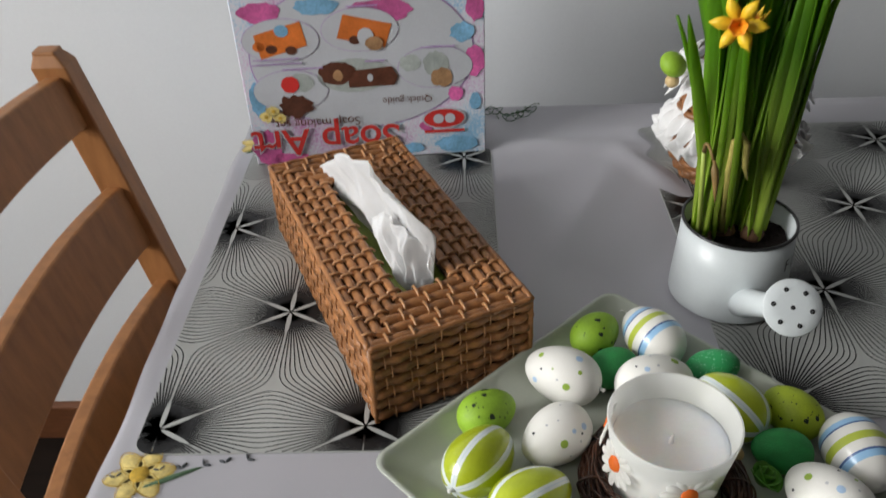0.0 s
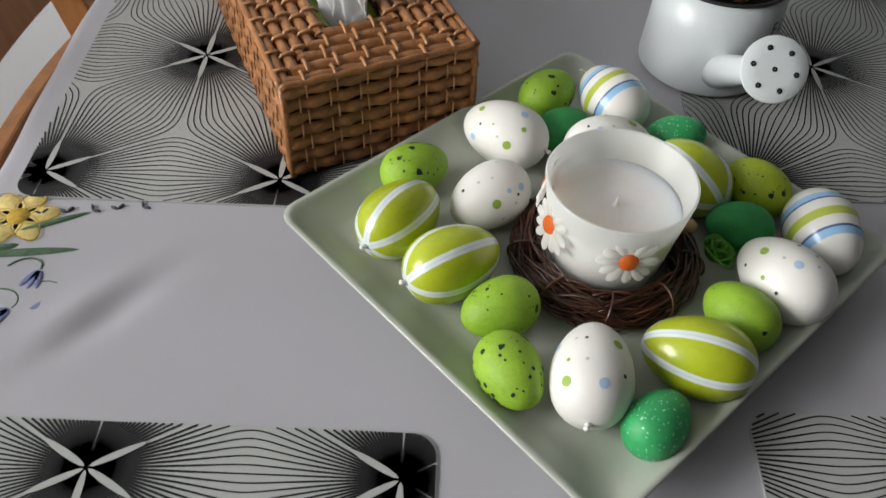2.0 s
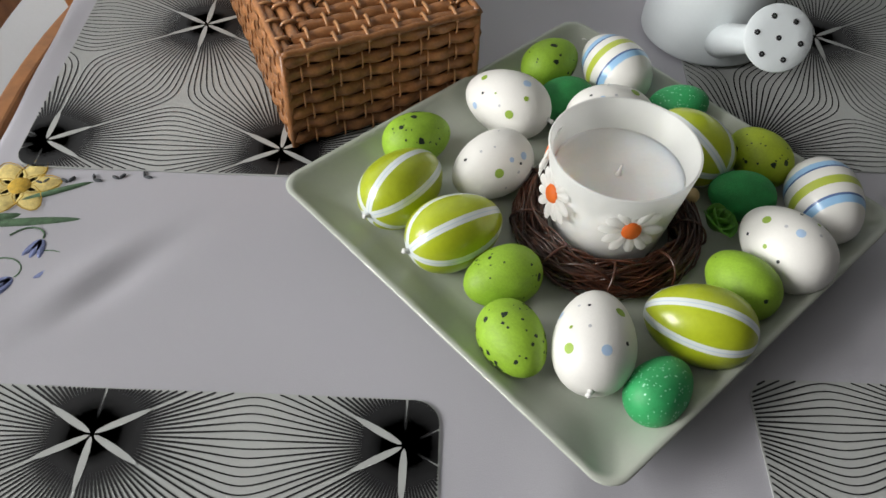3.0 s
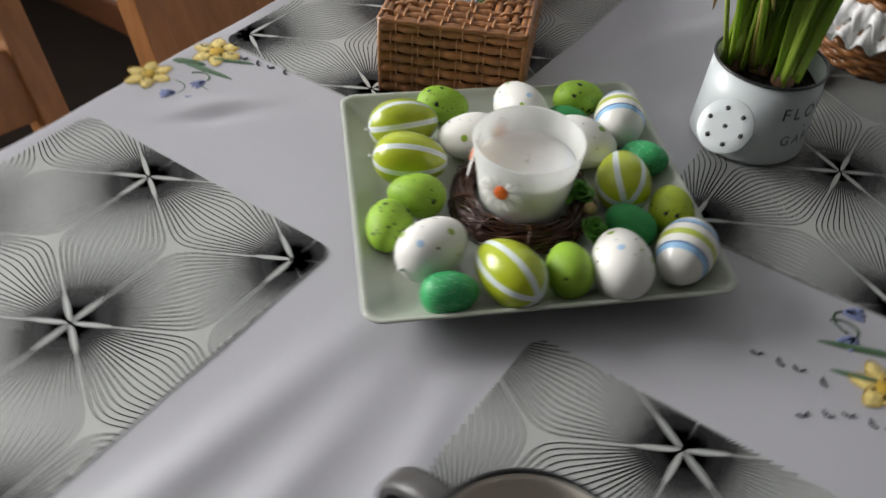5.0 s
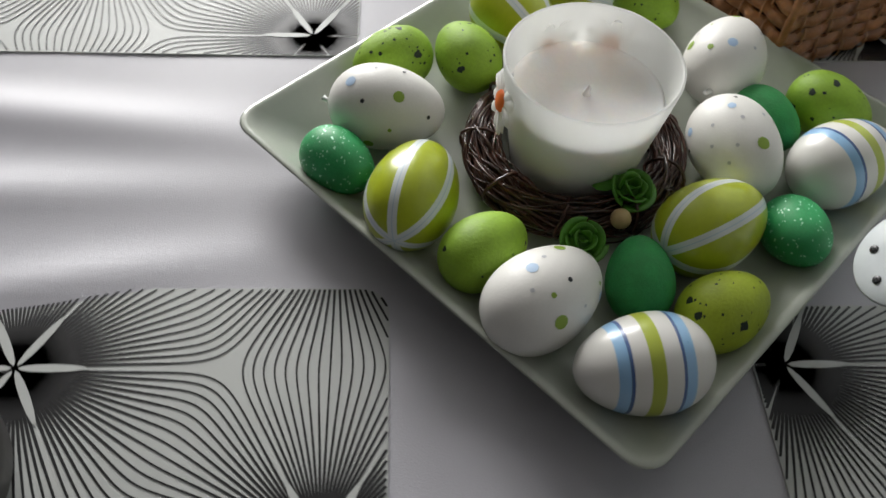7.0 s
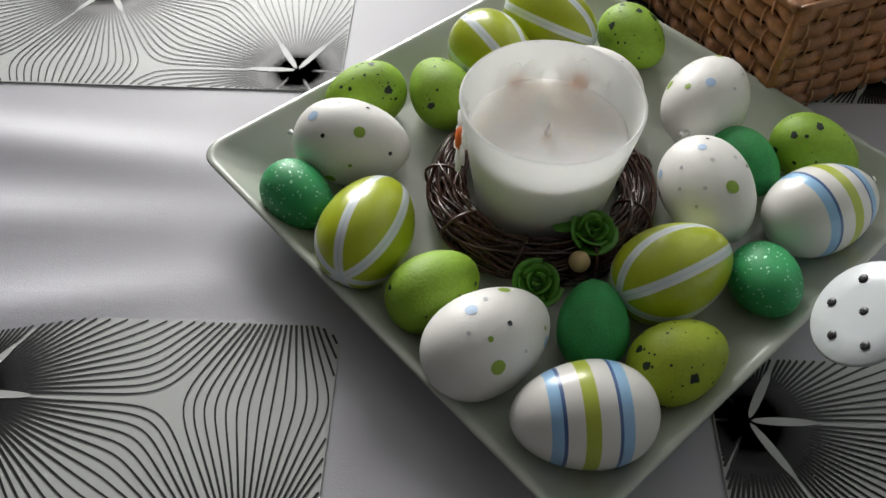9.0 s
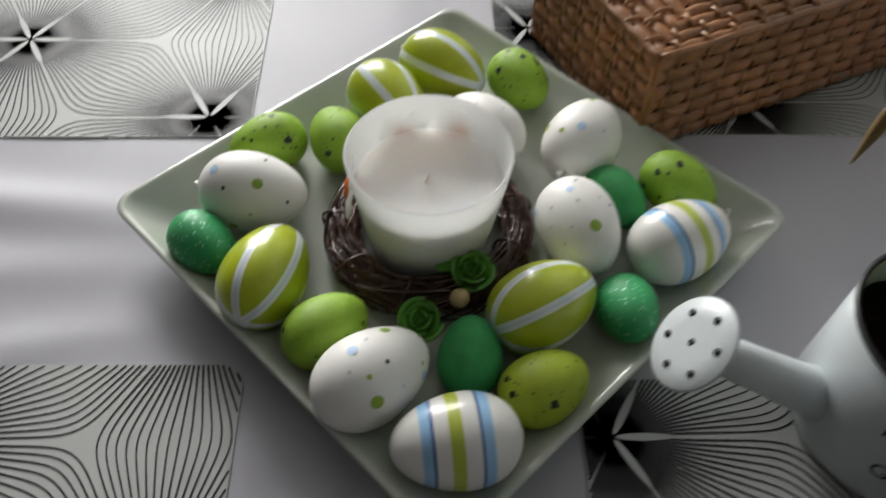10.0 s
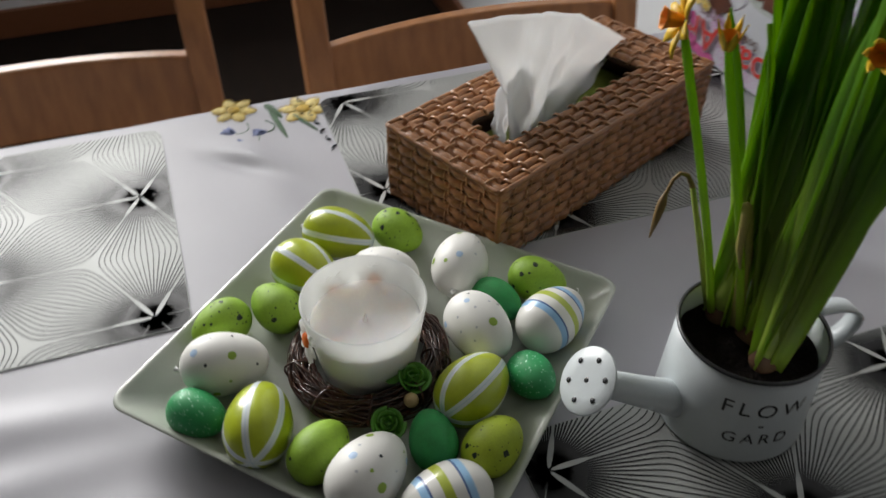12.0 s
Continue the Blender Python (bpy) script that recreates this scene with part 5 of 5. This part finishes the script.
for x, z, a, b, seed in ((-0.108, 0.020, 0.016, 0.022, 1), (-0.085, 0.006, 0.020, 0.006, 2), (0.112, 0.105, 0.010, 0.016, 3), (0.113, 0.160, 0.009, 0.014, 4), (-0.095, 0.165, 0.020, 0.010, 5), (0.060, 0.035, 0.007, 0.006, 6), (0.020, 0.160, 0.03, 0.012, 15), (0.092, 0.070, 0.008, 0.008, 16)):
    face_patch("print_blot", oval(x, z, a, b, 22, 0.14, seed), P_PINK, 3)
for x, z, a, b, seed in ((0.092, 0.012, 0.022, 0.010, 7), (0.045, 0.010, 0.012, 0.006, 8), (-0.110, 0.075, 0.008, 0.020, 9), (0.100, 0.135, 0.012, 0.010, 10), (-0.040, 0.168, 0.022, 0.008, 11), (0.112, 0.060, 0.006, 0.010, 12)):
    face_patch("print_blot", oval(x, z, a, b, 22, 0.14, seed), P_BLUE, 3)
for x, z in ((-0.078, 0.136), (0.0, 0.143), (0.072, 0.100), (-0.075, 0.083)):
    face_patch("print_ring", oval(x, z, 0.038, 0.0225, 40), P_LILAC, 3)
    face_patch("print_ring", oval(x, z, 0.0374, 0.0219, 40), P_WHITE, 4)
for x, z, t in ((-0.078, 0.136, 0.25), (0.004, 0.141, -0.25)):
    c, q = math.cos(t), math.sin(t)
    face_patch("print_picture", [(x + u * c - w * q, z + u * q + w * c) for u, w in ((-0.025, -0.012), (0.023, -0.012), (0.025, 0.013), (-0.023, 0.013))], P_ORANGE, 5)
    face_patch("print_picture", oval(x - 0.010, z - 0.008, 0.0055, 0.0045), P_BROWN, 6)
    face_patch("print_picture", oval(x + 0.009, z - 0.010, 0.0055, 0.0045), P_BROWN, 6)
face_patch("print_picture", oval(-0.076, 0.146, 0.007, 0.006), P_BLUE, 6)
face_patch("print_picture", oval(-0.100, 0.131, 0.006, 0.005), P_ORANGE, 5)
face_patch("print_picture", oval(0.005, 0.136, 0.008, 0.009), P_WHITE, 7)
face_patch("print_picture", oval(0.013, 0.129, 0.009, 0.007, 20, 0.1, 3), P_TAN, 8)
face_patch("print_picture", oval(-0.010, 0.096, 0.037, 0.018), P_GREY, 4)
face_patch("print_picture", oval(-0.027, 0.100, 0.018, 0.012, 24, 0.1, 5), P_BROWN, 6)
face_patch("print_picture", oval(-0.026, 0.097, 0.005, 0.006, 20, 0.1, 6), P_TAN, 7)
face_patch("print_picture", [(-0.016, 0.083), (0.030, 0.084), (0.034, 0.093), (0.028, 0.104), (-0.016, 0.101)], P_BROWN, 6)
face_patch("print_picture", oval(0.006, 0.093, 0.003, 0.004), P_WHITE, 7)
face_patch("print_picture", oval(0.073, 0.103, 0.013, 0.014, 24, 0.1, 7), P_GREY, 5)
face_patch("print_picture", oval(0.078, 0.089, 0.012, 0.010, 24, 0.15, 8), P_TAN, 6)
face_patch("print_picture", oval(0.047, 0.106, 0.011, 0.009, 24, 0.1, 9), P_GREY, 5)
face_patch("print_picture", oval(-0.075, 0.090, 0.009, 0.009, 24, 0.05, 10), P_RED, 6)
face_patch("print_picture", oval(-0.073, 0.066, 0.017, 0.012, 24, 0.2, 11), P_BROWN, 6)
face_patch("print_picture", oval(-0.064, 0.091, 0.013, 0.010, 24, 0.1, 12), P_GREY, 5)
for x, z in ((-0.104, 0.056), (-0.096, 0.062), (-0.090, 0.054)):
    face_patch("print_flower", oval(x, z, 0.0065, 0.006, 24, 0.2, 13), M_THREAD_Y, 7)
    face_patch("print_flower", oval(x, z, 0.002, 0.002), M_THREAD_D, 8)
face_patch("print_badge", oval(0.079, 0.043, 0.023, 0.012), P_WHITE, 5)
face_patch("print_badge", oval(0.079, 0.043, 0.021, 0.0105), P_RED, 6)
for dx in (-0.006, 0.006):
    face_patch("print_badge", oval(0.079 + dx, 0.043, 0.0055, 0.0055), P_WHITE, 7)
face_patch("print_bar", [(0.058, 0.0265), (0.100, 0.0265), (0.100, 0.030), (0.058, 0.030)], P_RED, 5)
for x, z, w in ((-0.085, 0.112, 0.05), (-0.085, 0.117, 0.045), (0.004, 0.166, 0.03), (0.075, 0.121, 0.035), (-0.06, 0.106, 0.04), (0.012, 0.110, 0.02)):
    face_patch("print_bar", [(x - w / 2, z), (x + w / 2, z), (x + w / 2, z + 0.0014), (x - w / 2, z + 0.0014)], P_LILAC, 8)
bpy.context.view_layer.update()
face_text("Soap Art", 0.043, -0.045, 0.027, P_WHITE, 8, 0.0016)
face_text("Soap Art", 0.043, -0.045, 0.027, P_RED, 9, 0.0004)
face_text("Soap making set", 0.0135, -0.052, 0.047, P_BROWN, 9)
face_text("Quick guide", 0.0105, 0.042, 0.067, P_BROWN, 9)

# ---------------------------------------------------------------- wicker basket with lace
basket = thing("lace_basket", "small brown wicker basket trimmed with white lace", "basket", pose(0.288, 0.744, MAT_Z + 0.001))


def cane_ring(R, z, phase, radius=0.0036):
    pts = [((R + 0.0018 * math.sin(a * 15 + phase)) * math.cos(a), (R + 0.0018 * math.sin(a * 15 + phase)) * math.sin(a), z) for a in np.linspace(0, 2 * math.pi, 120, endpoint=False)]
    link("cane", mesh_from("cane", *tube(pts, radius, 6, True), M_RATTAN), basket)


for r in range(8):
    cane_ring(0.046 + 0.014 * math.sin(r / 7 * 1.5), 0.004 + r * 0.0062, math.pi * r)
for r in range(4):
    cane_ring(0.050 - 0.002 * r, 0.070 + r * 0.0062, math.pi * r)
v, f = lathe([(0.001, 0.002), (0.045, 0.002), (0.056, 0.05), (0.048, 0.07), (0.044, 0.095), (0.042, 0.095), (0.045, 0.07), (0.05, 0.05), (0.04, 0.006), (0.001, 0.006)], 40)
link("lining", mesh_from("lining", v, f, M_BACKING), basket)
for z, R, amp in ((0.046, 0.074, 0.010), (0.060, 0.068, 0.010), (0.098, 0.066, 0.010), (0.116, 0.062, 0.011)):
    verts, faces = [], []
    for i in range(200):
        a = 2 * math.pi * i / 200
        for j in range(6):
            t = j / 5
            r = R - 0.018 + t * (0.016 + amp * 0.5 * math.sin(a * 23 + z * 300)) + 0.004 * noise.noise(Vector((a * 7, t * 3, z * 99)))
            verts.append((r * math.cos(a), r * math.sin(a), z + 0.008 - t * 0.016 + t * amp * 0.7 * math.sin(a * 23 + 1.3) + 0.003 * noise.noise(Vector((a * 15, t * 6, z * 9)))))
    for i in range(200):
        for j in range(5):
            p, q = i * 6 + j, ((i + 1) % 200) * 6 + j
            faces.append((p, q, q + 1, p + 1))
    lace = link("lace_frill", mesh_from("lace_frill", verts, faces, M_LACE), basket, "ruffled white lace frill")
    md = lace.modifiers.new("thick", "SOLIDIFY")
    md.thickness = 0.0008
pts = [(0.044 * math.cos(a), 0.0, 0.09 + 0.085 * math.sin(a)) for a in np.linspace(0, math.pi, 30)]
link("basket_handle", mesh_from("basket_handle", *tube(pts, 0.004, 8), M_RATTAN), basket, "", pose(0, 0, 0, 0, 0, 20))
v, f = lathe([(max(1e-5, 0.013 * math.sin(math.pi * k / 12)), -0.010 * math.cos(math.pi * k / 12)) for k in range(13)], 20)
link("green_pompom", mesh_from("green_pompom", v, f, M_LIME), basket, "lime green ornament on the lace", pose(-0.072, -0.026, 0.126, 20, 30, 0))
v, f = lathe([(max(1e-5, 0.0065 * math.sin(math.pi * k / 12)), -0.0065 * math.cos(math.pi * k / 12)) for k in range(13)], 16)
link("bead", mesh_from("bead", v, f, M_BEAD), basket, "cream bead", pose(-0.070, -0.022, 0.108))

# ---------------------------------------------------------------- wire ornament by the wall
pts = [(0.047 + 0.066 * t, 0.880 + 0.012 * math.sin(t * 9) + 0.010 * t, T + 0.006 + 0.003 * math.sin(t * 14)) for t in np.linspace(0, 1, 40)]
wire = thing("wire_garland", "thin dark green wire garland lying on the cloth", "garland", pose(0, 0, 0))
link("wire", mesh_from("wire", *tube(pts, 0.0006, 6), M_THREAD_G), wire)
for k in range(7):
    x, y, z = pts[3 + k * 5]
    loop = [(x + 0.007 * math.cos(a) * (1 + 0.3 * (k % 2)), y - 0.006 + 0.007 * math.sin(a), z + 0.002 * math.cos(2 * a)) for a in np.linspace(0, 2 * math.pi, 16, endpoint=False)]
    link("wire_loop", mesh_from("wire_loop", *tube(loop, 0.0005, 5, True), M_THREAD_G), wire)
